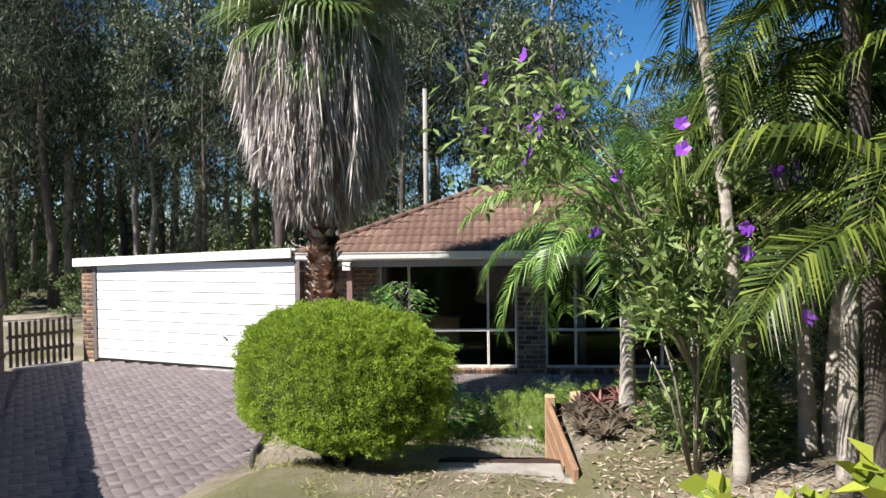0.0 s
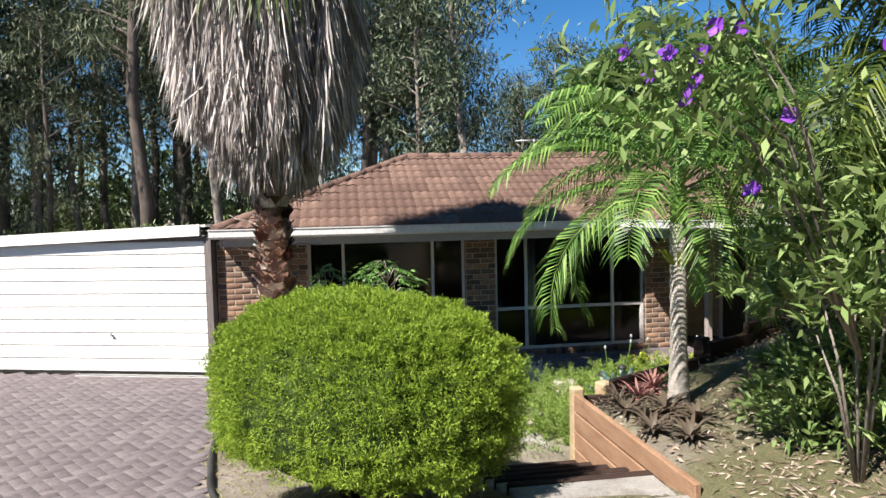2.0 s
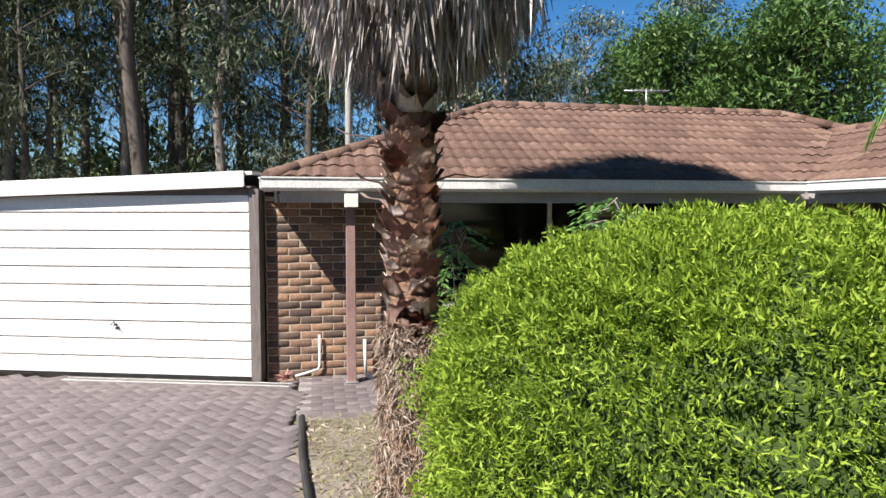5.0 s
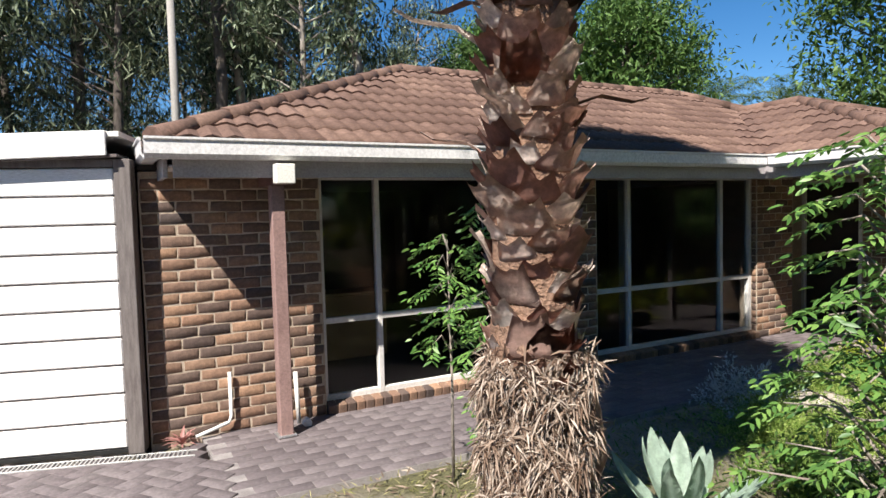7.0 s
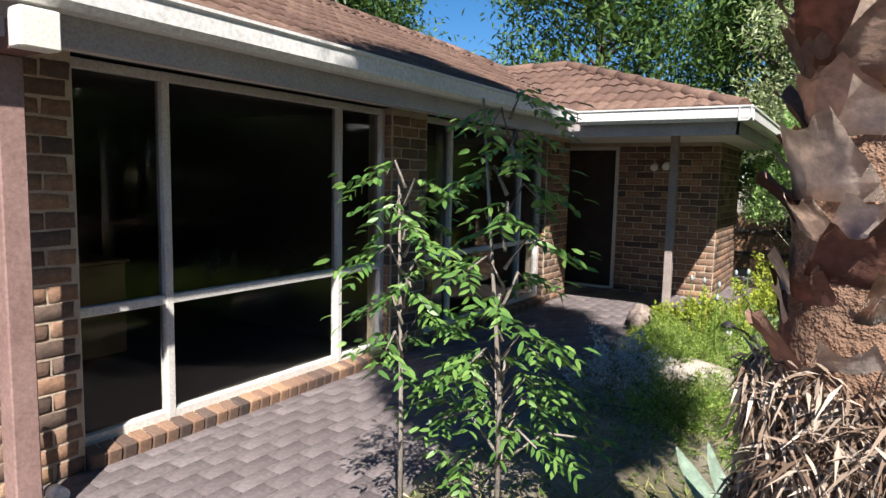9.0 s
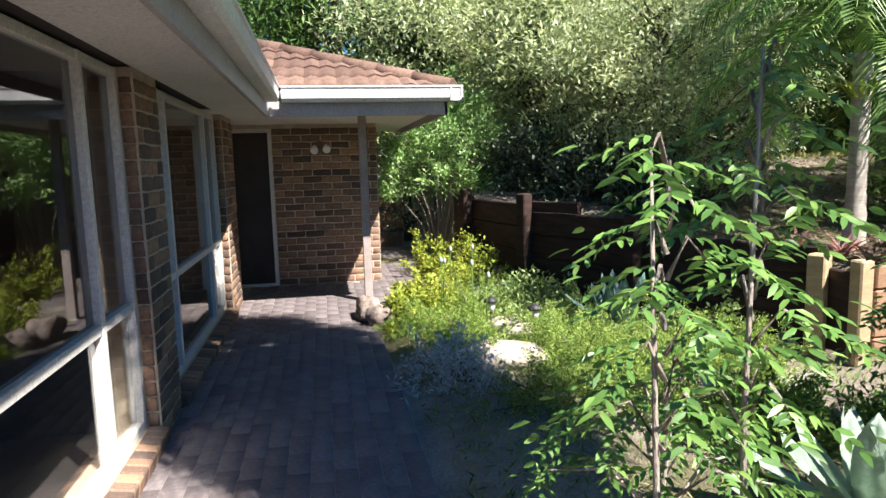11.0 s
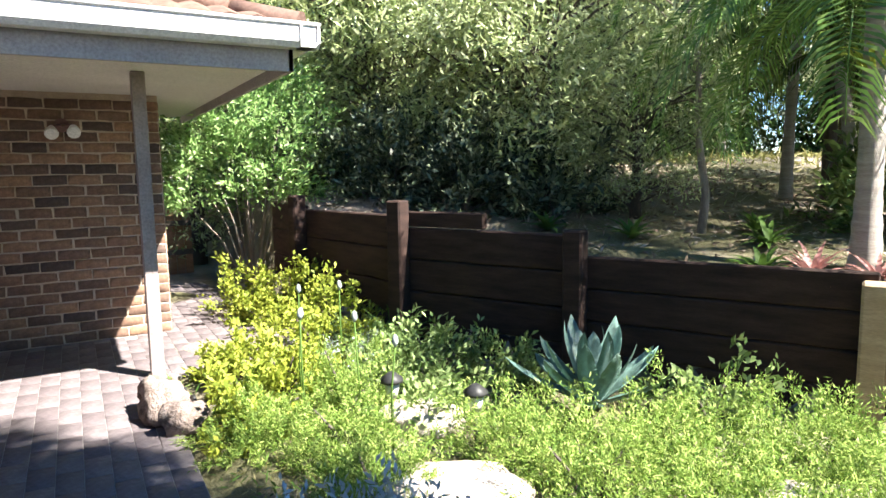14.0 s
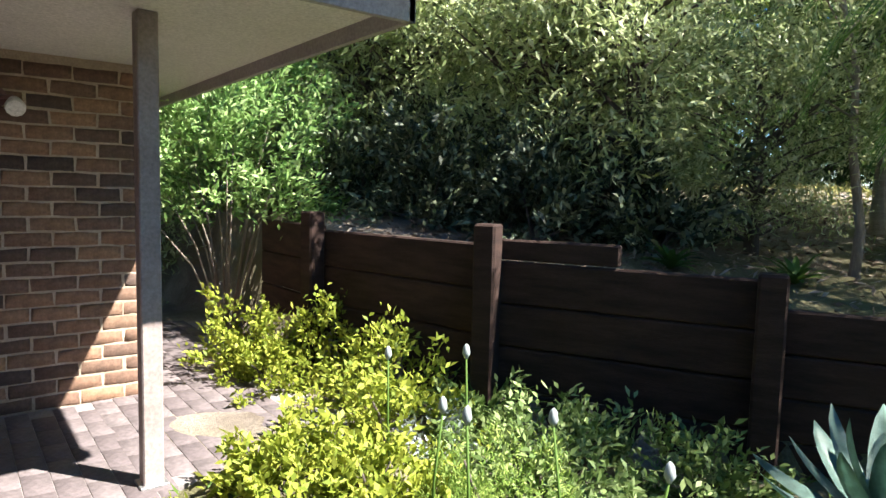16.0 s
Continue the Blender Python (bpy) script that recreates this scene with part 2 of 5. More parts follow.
M_DEAD = leaf_mat("dead_frond", (.16, .13, .12), (.42, .37, .35), (.70, .65, .62), .12, .9, .1)
M_FIBRE = leaf_mat("palm_fibre_strands", (.13, .08, .055), (.29, .215, .165), (.52, .44, .37), .1, .9, .1)
M_FAN = leaf_mat("fan_palm_green", (.06, .10, .025), (.12, .19, .05), (.22, .30, .09), .3, .45, .35)
M_FEATHER = leaf_mat("feather_palm_green", (.06, .13, .028), (.14, .26, .055), (.28, .41, .11), .35, .4, .35)
# Yellow green lowered to a dark tone for the palm cluster's shade.
M_CANE = leaf_mat("darkened_cane_green", (.028, .048, .010), (.065, .10, .02), (.20, .24, .045), .3, .4, .3)
M_HEDGE = leaf_mat("hedge_leaf", (.085, .15, .018), (.21, .31, .032), (.37, .47, .065), .35, .55, .2)
M_HEDGECORE = surface("hedge_inner_shade", (.03, .05, .012), (.05, .08, .02), 8, 40, .95, .5)
M_TIBO = leaf_mat("soft_green_leaf", (.085, .14, .04), (.18, .26, .08), (.33, .41, .17), .3, .55, .25)
M_PURPLE = leaf_mat("purple_petal", (.17, .04, .42), (.27, .07, .58), (.42, .17, .70), .3, .5, .2)
M_YELLOWG = leaf_mat("yellow_green_shrub", (.15, .20, .03), (.30, .36, .05), (.48, .50, .09), .35, .55, .2)
M_FEATHERY = leaf_mat("feathery_shrub", (.07, .14, .022), (.21, .32, .06), (.44, .52, .16), .32, .6, .2)
M_SILVER = leaf_mat("silver_foliage", (.30, .34, .34), (.42, .47, .47), (.56, .60, .60), .2, .7, .2)
M_ASH = leaf_mat("young_tree_leaf", (.06, .14, .035), (.12, .24, .055), (.22, .36, .09), .35, .4, .4)
M_AGAVE = surface("agave_leaf", (.34, .45, .36), (.45, .56, .46), 3, 30, .5, .1, .003, spec=.35)
M_AGAVED = surface("agave_leaf_blue", (.13, .23, .20), (.20, .31, .27), 3, 30, .5, .1, .003, spec=.35)
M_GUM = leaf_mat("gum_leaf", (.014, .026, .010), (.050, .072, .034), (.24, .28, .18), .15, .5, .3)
M_SHEOAK = leaf_mat("she_oak_needles", (.014, .024, .010), (.050, .066, .036), (.22, .24, .15), .15, .6, .2)
M_PINE = leaf_mat("bright_tree_leaf", (.035, .075, .02), (.07, .135, .03), (.13, .21, .06), .25, .5, .25)
M_BUSH = leaf_mat("bush_leaf", (.08, .125, .04), (.20, .27, .10), (.40, .46, .24), .25, .5, .3)
# Pale leaf greens raised well above M_BUSH to carry sunlight on the bush.
M_SPREAD = leaf_mat("sunlit_pale_leaf", (.20, .26, .10), (.44, .51, .24), (.64, .69, .44), .42, .4, .4)
M_FERNY = leaf_mat("ferny_shrub_leaf", (.11, .22, .06), (.26, .42, .13), (.46, .60, .27), .35, .5, .3)
M_BROM = leaf_mat("dark_bromeliad", (.05, .035, .03), (.11, .085, .06), (.22, .20, .14), .1, .5, .3)
M_REDBROM = leaf_mat("red_bromeliad", (.24, .11, .09), (.42, .21, .19), (.56, .36, .32), .2, .5, .3)
M_GRASS = leaf_mat("dry_grass", (.16, .17, .05), (.28, .27, .10), (.42, .38, .19), .25, .8, .1)
M_WEED = leaf_mat("low_green_weed", (.05, .10, .02), (.10, .18, .035), (.18, .27, .06), .3, .6, .2)
M_PALELITTER = leaf_mat("pale_leaf_litter", (.22, .17, .13), (.42, .34, .27), (.58, .50, .42), .05, .9, .1)
M_LITTER = leaf_mat("leaf_litter", (.12, .085, .06), (.26, .195, .15), (.44, .37, .30), .05, .9, .1)


def glass_mat():
    m, nt, b = base_mat("window_glass", 0.0)
    b.inputs["Base Color"].default_value = (.62, .65, .66, 1)
    b.inputs["Transmission Weight"].default_value = 1.0
    b.inputs["IOR"].default_value = 1.32
    b.inputs["Specular IOR Level"].default_value = .5
    return m


M_GLASS = glass_mat()


def ground_mat():
    m, nt, b = base_mat("garden_soil", .95)
    big = ramp(nt, noise_tex(nt, .9, 6, .65), [(.38, 0.0), (.62, 1.0)])
    soil = mixed(nt, big, (.18, .145, .115), (.41, .35, .295))
    green = ramp(nt, noise_tex(nt, .35, 5, .6), [(.46, 0.0), (.6, 1.0)])
    col = mixed(nt, green, soil, (.16, .15, .075))
    f = noise_tex(nt, 55, 4, .75)
    dk = ramp(nt, f, [(.3, .6), (.7, 1.2)])
    mul = nt.nodes.new("ShaderNodeMix")
    mul.data_type, mul.blend_type = 'RGBA', 'MULTIPLY'
    mul.inputs[0].default_value = 1.0
    nt.links.new(col, mul.inputs[6])
    nt.links.new(dk, mul.inputs[7])
    nt.links.new(mul.outputs[2], b.inputs["Base Color"])
    bump(nt, b, f, .9, .03)
    return m


M_GROUND = ground_mat()

# ---- ground ----
def lerp_table(v, table):
    xs, zs = zip(*table)
    return float(np.interp(v, xs, zs))


DRIVE = [(-60, 1.9), (-30, 1.5), (-14, 1.05), (-11.7, .88), (-9, .60), (-8, .45), (-6.4, .20), (-5, .08), (-4, .02), (-1.5, 0), (40, 0)]
BED = [(-60, 2.0), (-30, 1.55), (-11.7, .92), (-9, .78), (-8, .72), (-6.5, .58), (-4.7, .05), (-3.5, 0), (40, 0)]
WALL_LINE = [(5.98, -4.66), (6.36, -4.69), (7.80, -3.94), (9.08, -3.31), (10.65, -3.0), (14.0, -2.9), (30.0, -2.9)]


def smooth(a, b, v):
    t = min(1, max(0, (v - a) / (b - a)))
    return t * t * (3 - 2 * t)


def ground_z(x, y):
    k = smooth(2.6, 3.6, x)
    z = lerp_table(y, DRIVE) * (1 - k) + lerp_table(y, BED) * k
    if x > 5.98:
        wy = lerp_table(x, WALL_LINE)
        if y < wy:
            up = .60 + .09 * min(x - 6, 5) + .055 * min(wy - y, 8)
            z = z + (up - z) * smooth(0, .10, wy - y) if x > 6.1 else z
        elif y > -4.7:
            z = 0.0
    r = math.hypot(x, y)
    if r < 40:
        z += .025 * noise.noise((x * 1.3, y * 1.3, 0)) * (1 if (y < -1.6 and x > 2.6) else .1)
    if r > 60:
        z *= max(0, 1 - (r - 60) / 200)
    return z


def build_ground():
    def axis(a, b, step):
        fine = list(np.arange(a, b, step))
        out = [-600, -250, -120, -60, -40, -28, -20, -15]
        far = [18, 22, 28, 40, 60, 120, 250, 600]
        return [v for v in out if v < a - 1] + fine + [v for v in far if v > b + .5]
    xs, ys = axis(-7, 15, .14), axis(-14, 8, .14)
    verts = [(x, y, ground_z(x, y) - (.05 if (-4.6 < x < 10.6 and y > -2 and not (x > 2.5 and y < -1.55)) else .0)) for y in ys for x in xs]
    n = len(xs)
    quads = [(j * n + i, j * n + i + 1, (j + 1) * n + i + 1, (j + 1) * n + i) for j in range(len(ys) - 1) for i in range(n - 1)]
    me = arrays_mesh("ground", verts, quads, M_GROUND, True)
    return tagged(finish("ground", me, None), "bare sandy garden soil with leaf litter and thin grass", "ground", kind="structure")


build_ground()


# ---- pavers ----
def drive_inside(x, y):
    right = lerp_table(y, [(-16, 8.2), (-11.7, 6.6), (-9, 5.3), (-6.8, 3.85), (-5.6, 3.0), (-4.65, 2.68), (-3.6, 2.5), (-2.5, 2.42), (3, 2.4)])
    left = lerp_table(y, [(-16, 1.5), (-7.6, -.2), (-4, -2.4), (0, -4.0), (3, -4.2)])
    front = -.33 if x > 1.9 else -.33 + (1.9 - x) * .315
    return left < x < right and y < front


def block_mesh(name, lx, ly, h, mat, ch=.0012):
    """A paver with chamfered top edges, its top at z = 0."""
    a, b = lx / 2 - .002, ly / 2 - .002
    v = [(sx * a, sy * b, -h) for sx, sy in ((-1, -1), (1, -1), (1, 1), (-1, 1))]
    v += [(sx * a, sy * b, -ch) for sx, sy in ((-1, -1), (1, -1), (1, 1), (-1, 1))]
    v += [(sx * (a - ch), sy * (b - ch), 0) for sx, sy in ((-1, -1), (1, -1), (1, 1), (-1, 1))]
    q = [(8, 9, 10, 11)]
    for o in (0, 4):
        q += [(o + k, o + (k + 1) % 4, o + 4 + (k + 1) % 4, o + 4 + k) for k in range(4)]
    return v, q


def build_driveway():
    v0, q0 = block_mesh("p", .23, .115, .05, None)
    v0, q0 = np.array(v0), np.array(q0)
    V, Q = [], []
    u = .115
    for i in range(-70, 110):
        for j in range(-150, 20):
            # herringbone: pairs step along the diagonal
            k = (i - j) % 4
            if k == 0:
                c, turn = ((i + 1) * u, (j + .5) * u), 0
            elif k == 2:
                c, turn = ((i + .5) * u, (j) * u), 1
            else:
                continue
            x = c[0] * .8 - c[1] * .6
            y = c[0] * .6 + c[1] * .8
            if not (-6 < x < 9 and -16 < y < 1.5) or not drive_inside(x, y):
                continue
            a = .6435 + (math.pi / 2 if turn else 0)
            ca, sa = math.cos(a), math.sin(a)
            w = v0 @ np.array([[ca, sa, 0], [-sa, ca, 0], [0, 0, 1]])
            dz = (lerp_table(y + .05, DRIVE) - lerp_table(y - .05, DRIVE)) / .1
            w[:, 2] += w[:, 1] * dz + lerp_table(y, DRIVE) + .012 + rng.normal() * .0005
            w[:, 0] += x
            w[:, 1] += y
            Q.append(q0 + 12 * len(V))
            V.append(w)
    me = arrays_mesh("driveway", np.concatenate(V), np.concatenate(Q), M_PAVERS)
    return tagged(finish("driveway", me, None), "sloping driveway of grey mauve herringbone pavers", "driveway", kind="stuff")


build_driveway()


def joint_sand():
    V, Q = [], []
    for i in range(-50, 60):
        for j in range(-130, 8):
            cs = [((i + a) * .12, (j + b) * .12) for a, b in ((0, 0), (1, 0), (1, 1), (0, 1))]
            if all(drive_inside(x + e, y + e) and drive_inside(x - e, y + .6 * e) for x, y in cs for e in (-.13, .13)):
                Q.append([len(V) + k for k in range(4)])
                V += [(x, y, lerp_table(y, DRIVE) + .0082) for x, y in cs]
    return tagged(finish("joint_sand", arrays_mesh("joint_sand", V, Q, M_JOINT), None), "pale sand swept between the driveway pavers", "sand", kind="structure")


joint_sand()

# mortar bed under the driveway edge: a dark rubber strip beside the grass
bm = bmesh.new()
tube(bm, [(lerp_table(y, [(-6.8, 3.9), (-5.6, 3.06), (-4.65, 2.74), (-3.6, 2.56), (-2.5, 2.48), (-1.6, 2.46)]), y, lerp_table(y, DRIVE) + .02) for y in np.linspace(-6.8, -1.62, 24)], .03, 6)
tagged(part("driveway_edging", bm, M_BLACK), "low dark edging strip beside the driveway", "edging", kind="structure")

patio = empty("patio", (0, 0, 0))
tagged(patio, "patio of rectangular grey mauve pavers along the house", "patio", kind="structure")
bm = boxed(2.4, 10.61, -1.5, -.13, -.06, .001)
box(bm, 9.69, 10.61, -.13, .6, -.06, .001)
part("sand_bed", bm, M_JOINT, patio)
bm = boxed(9.2, 13.2, -2.75, -1.53, -.06, .001)
part("path_bed", bm, M_JOINT, patio)

# ---- bricks ----
BRICK_CACHE = {}
COURSE = .0858


def brick_mesh(length, variant, mat):
    key = (round(length, 2), variant)
    if key in BRICK_CACHE:
        return BRICK_CACHE[key]
    r = random.Random(str(key))
    a, h, d, ch = length / 2 - .007, .0365, .008, .009
    j = lambda s=.0055: (r.random() - .5) * 2 * s
    ring = lambda ax, hz, y: [(-ax + j(), y, -hz + j()), (0 + j(.01), y, -hz - .002 + j(.004)), (ax + j(), y, -hz + j()), (ax + j(), y, hz + j()), (0 + j(.01), y, hz + .002 + j(.004)), (-ax + j(), y, hz + j())]
    v = ring(a, h, .0) + ring(a - .001, h - .001, -d + .005) + ring(a - ch, h - ch, -d)
    q = []
    for o in (0, 6):
        q += [(o + k, o + (k + 1) % 6, o + 6 + (k + 1) % 6, o + 6 + k) for k in range(6)]
    q += [(12, 13, 16, 17), (13, 14, 15, 16)]
    me = arrays_mesh("brick", v, q, mat)
    BRICK_CACHE[key] = me
    return me


def brick_face(parent, at, rz, length, z0, z1, seed=0, ends=True):
    """Single bricks on a wall face; u runs along the face, the face looks to local -y."""
    base = pose(at[0], at[1], 0, 0, 0, rz)
    rows = int((z1 - z0 + .01) / COURSE)
    r = random.Random(seed)
    for k in range(rows):
        u = -.12 * (k % 2)
        while u < length - .02:
            a, b = max(u, 0), min(u + .24, length)
            u += .24
            if b - a < .035:
                continue
            ob = new("brick", brick_mesh(b - a, r.randrange(5), M_BRICK))
            ob.parent = parent
            ob.matrix_world = base @ pose((a + b) / 2, -r.random() * .003, z0 + (k + .5) * COURSE, 0, 0, 0)


def brick_rest(name, parent, faces):
    """The same bricks, far off, in one mesh."""
    V, Q = [], []
    n = 0
    r = random.Random(3)
    for at, rz, length, z0, z1 in faces:
        base = np.array(pose(at[0], at[1], 0, 0, 0, rz))
        for k in range(int((z1 - z0 + .01) / COURSE)):
            u = -.12 * (k % 2)
            while u < length - .02:
                a, b = max(u, 0), min(u + .24, length)
                u += .24
                if b - a < .035:
                    continue
                me = brick_mesh(b - a, r.randrange(5), M_BRICK)
                co = np.empty(len(me.vertices) * 3, dtype=np.float32)
                me.vertices.foreach_get("co", co)
                co = co.reshape(-1, 3) + np.array([(a + b) / 2, 0, z0 + (k + .5) * COURSE])
                V.append(co @ base[:3, :3].T + base[:3, 3])
                q = np.empty(len(me.polygons) * 4, dtype=np.int32)
                me.polygons.foreach_get("vertices", q)
                Q.append(q.reshape(-1, 4) + n)
                n += len(co)
    return tagged(finish(name, arrays_mesh(name, np.concatenate(V), np.concatenate(Q), M_BRICKS), None, parent), kind="stuff")


H = 2.02        # underside of the eaves
FY = -.12       # brick face of the long front


def wall(name, x0, x1, y0, y1, z0, z1, label, mat=M_MORTAR):
    return tagged(part(name, boxed(x0, x1, y0, y1, z0, z1), mat), label, "wall", kind="structure")


B = "weathered brown and orange face-brick wall with pale mortar"
w_front = wall("wall_front", 2.05, 3.40, FY + .0085, .13, -.1, H, B)
w_pier = wall("wall_pier_1", 5.89, 6.38, FY + .0085, .13, -.1, H, B)
w_pier2 = wall("wall_pier_2", 8.97, 9.68, FY + .0085, .13, -.1, H, B)
w_under1 = wall("wall_under_window_1", 3.40, 5.89, FY + .03, .13, -.1, .085, B)
w_under2 = wall("wall_under_window_2", 6.38, 8.97, FY + .03, .13, -.1, .085, B)
w_west = wall("wall_west", 2.05, 2.25, .13, 4.6, -.1, H, B)
w_alcove = wall("wall_alcove", 9.45, 10.61, .60, .80, -.1, H, B)
w_alcside = wall("wall_alcove_side", 9.45, 9.68, .13, .60, -.1, H, B)
w_wing = wall("wall_wing_west", 10.6185, 10.84, -1.76, -.46, -.1, H, B)
w_wing2 = wall("wall_wing_west_2", 10.622, 10.84, .36, 4.6, -.1, H, B)
w_lintel = wall("wall_over_door", 10.622, 10.84, -.46, .36, 1.97, H, B)
w_south = wall("wall_wing_south", 10.84, 12.3, -1.76, -1.54, -.1, H, B)
w_east = wall("wall_wing_east", 12.1, 12.3, -1.54, 4.6, -.1, H, B)
w_back = wall("wall_back", 2.25, 12.1, 4.4, 4.6, -.1, H, B)

# brick sills on edge under the windows
def brick_sill(name, x0, x1):
    s = empty(name, (x0, 0, 0))
    n = int((x1 - x0) / .082)
    for k in range(n):
        bm = boxed(-.038, .038, -.055, .06, -.05, .045, .008)
        ob = part("brick", bm, M_BRICK, s) if k == 0 else new("brick", first.data)
        if k == 0:
            first = ob
        ob.parent = s
        ob.matrix_world = pose(x0 + .045 + k * (x1 - x0 - .09) / (n - 1), -.105, .045, 9, 0, 0)
    return tagged(s, "row of brown bricks on edge as window sill", "sill", kind="structure")


brick_sill("window_sill_1", 3.40, 5.89)
brick_sill("window_sill_2", 6.38, 8.97)


# ---- windows ----
def window(name, xs, z0, zr, z1, label):
    w = empty(name, (xs[0], 0, z0), anchor=True)
    fr = .023
    for k, x in enumerate(xs):
        nm = "jamb" if k in (0, len(xs) - 1) else "mullion"
        c = x + (fr if k == 0 else -fr if k == len(xs) - 1 else 0)
        part(nm, boxed(c - fr, c + fr, -.035, .035, z0, z1, .004), M_FRAME, w)
    for nm, z in (("head", z1 - .025), ("rail", zr), ("bottom_rail", z0 + .02)):
        part(nm, boxed(xs[0] + .003, xs[-1] - .003, -.03, .03, z - .025, z + .025, .004), M_FRAME, w)
    for a, b in zip(xs, xs[1:]):
        for c, d in ((z0 + .02, zr), (zr, z1 - .02)):
            p = part("pane", boxed(a + .01, b - .01, .002, .008, c, d), M_GLASS, w)
            p.visible_shadow = False
    return tagged(w, label, "window", kind="structure")


window("window_1", (3.40, 3.944, 5.365, 5.89), .088, .77, 2.015, "large dark window with pale aluminium frame, six panes")
window("window_2", (6.38, 6.917, 8.42, 8.97), .088, .77, 2.015, "dark six-pane window with pale aluminium frame")

# room behind the glass; its dimness is painted into near-black surfaces
tagged(part("dimmed_inner_floor", boxed(2.25, 10.61, .13, 4.4, -.1, .02), M_INFLOOR), "carpeted inside floor coloured near black for the dim room", "floor", kind="structure")
tagged(part("ceiling", boxed(2.05, 12.3, -.12, 4.6, H + .01, H + .05), M_INNER), "inside ceiling coloured near black for the dim room", "ceiling", kind="structure")
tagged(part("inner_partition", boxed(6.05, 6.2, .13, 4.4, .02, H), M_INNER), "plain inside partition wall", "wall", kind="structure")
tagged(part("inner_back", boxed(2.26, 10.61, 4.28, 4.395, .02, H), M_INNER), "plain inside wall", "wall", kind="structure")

def curtain(x0, x1, y, z0, z1):
    xs = np.linspace(x0, x1, 40)
    yy = y + .03 * np.sin((xs - x0) * 60)
    V = [(x, a, z) for z in (z0, z1) for x, a in zip(xs, yy)]
    n = len(xs)
    me = arrays_mesh("curtain", V, [(i, i + 1, n + i + 1, n + i) for i in range(n - 1)], M_CURTAIN, True)
    ob = finish("curtain", me, None)
    ob.modifiers.new("thick", 'SOLIDIFY').thickness = .004
    return tagged(ob, "pale grey curtain hanging inside the window", "curtain", group="curtains")


curtain(6.95, 7.12, .16, .05, 2.0)
cab = empty("sideboard", (4.3, 1.9, .02), anchor=True)
part("body", boxed(4.0, 4.75, 1.7, 2.1, .02, .75, .01), surface("sideboard_wood", (.30, .19, .10), (.40, .26, .14), 4, 50, .5, .2), cab)
part("top", boxed(3.97, 4.78, 1.68, 2.12, .753, .78, .006), surface("sideboard_top", (.34, .22, .12), (.44, .29, .16), 4, 50, .4, .2), cab)
tagged(cab, "low wooden sideboard standing inside the room", "sideboard")
pic = part("wall_picture", boxed(3.48, 3.52, 1.2, 1.45, .75, 1.35, .008), M_WHITE)
pic.matrix_world = pose(0, 0, 0)
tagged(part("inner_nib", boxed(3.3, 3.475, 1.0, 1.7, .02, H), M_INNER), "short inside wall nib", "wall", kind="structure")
tagged(pic, "pale framed panel on the inside wall", "picture")

# ---- wing door, lights, posts ----
d = empty("door_1", (10.66, -.06, 0), anchor=True)
leaf_ob = part("leaf", boxed(10.66, 10.7, -.42, .32, .03, 1.93, .004), M_DOOR, d)
for nm, b in (("jamb", (10.61, 10.71, -.46, -.415, .0, 1.97)), ("jamb", (10.61, 10.71, .315, .36, .0, 1.97)), ("head", (10.61, 10.71, -.415, .315, 1.925, 1.97)), ("threshold", (10.59, 10.73, -.415, .315, -.005, .03))):
    part(nm, boxed(*b, .004), M_FRAME, d)
part("handle", boxed(10.625, 10.658, -.37, -.34, .92, 1.06, .006), M_BLACK, leaf_ob)
tagged(d, "dark screen door in a pale aluminium frame", "door", kind="structure")


def square_post(name, x, y, z0, z1, w, mat, label):
    p = empty(name, (x, y, z0), anchor=True)
    part("shaft", boxed(x - w / 2, x + w / 2, y - w / 2, y + w / 2, z0, z1, .006), mat, p)
    part("base_plate", boxed(x - w * .7, x + w * .7, y - w * .7, y + w * .7, z0 - .004, z0 + .012, .003), M_METAL, p)
    return tagged(p, label, "post")


square_post("verandah_post", 9.28, -1.50, .004, H, .085, M_PALEPOST, "faded pinkish grey square timber verandah post on the pavers")
square_post("eave_post", 2.96, -.46, .014, 1.90, .10, M_POSTPINK, "faded brown square eave post in front of the bricks")
bb = empty("eave_bracket", (2.96, -.46, 1.9), anchor=True)
part("beam", boxed(2.91, 3.01, -.655, -.10, 1.90, 2.015, .005), M_BROWN, bb)
part("end_cap", boxed(2.89, 3.03, -.75, -.66, 1.90, 2.04, .006), M_CREAM, bb, "cream painted beam end")
tagged(bb, "short brown eave beam with a cream painted end", "beam")

sl = empty("security_light", (10.61, -1.05, 1.74), anchor=True)
bm = bmesh.new()
tube(bm, [(10.61, -1.05, 1.76), (10.58, -1.05, 1.76)], .055, 14)
part("base", bm, M_BROWN, sl)
for yy, zz in ((-.98, 1.72), (-1.13, 1.73)):
    bm = bmesh.new()
    tube(bm, [(10.58, -1.05, 1.76), (10.54, yy, zz + .03)], .012, 8)
    arm = part("arm", bm, M_BROWN, sl)
    bm = bmesh.new()
    tube(bm, [(10.56, yy, zz + .02), (10.52, yy, zz + .005), (10.46, yy, zz - .03), (10.445, yy, zz - .04)], [.02, .032, .05, .046], 12)
    part("lamp", bm, M_WHITE, arm, "white spotlight lamp")
tagged(sl, "twin white spotlights on a brown base on the bricks", "light")


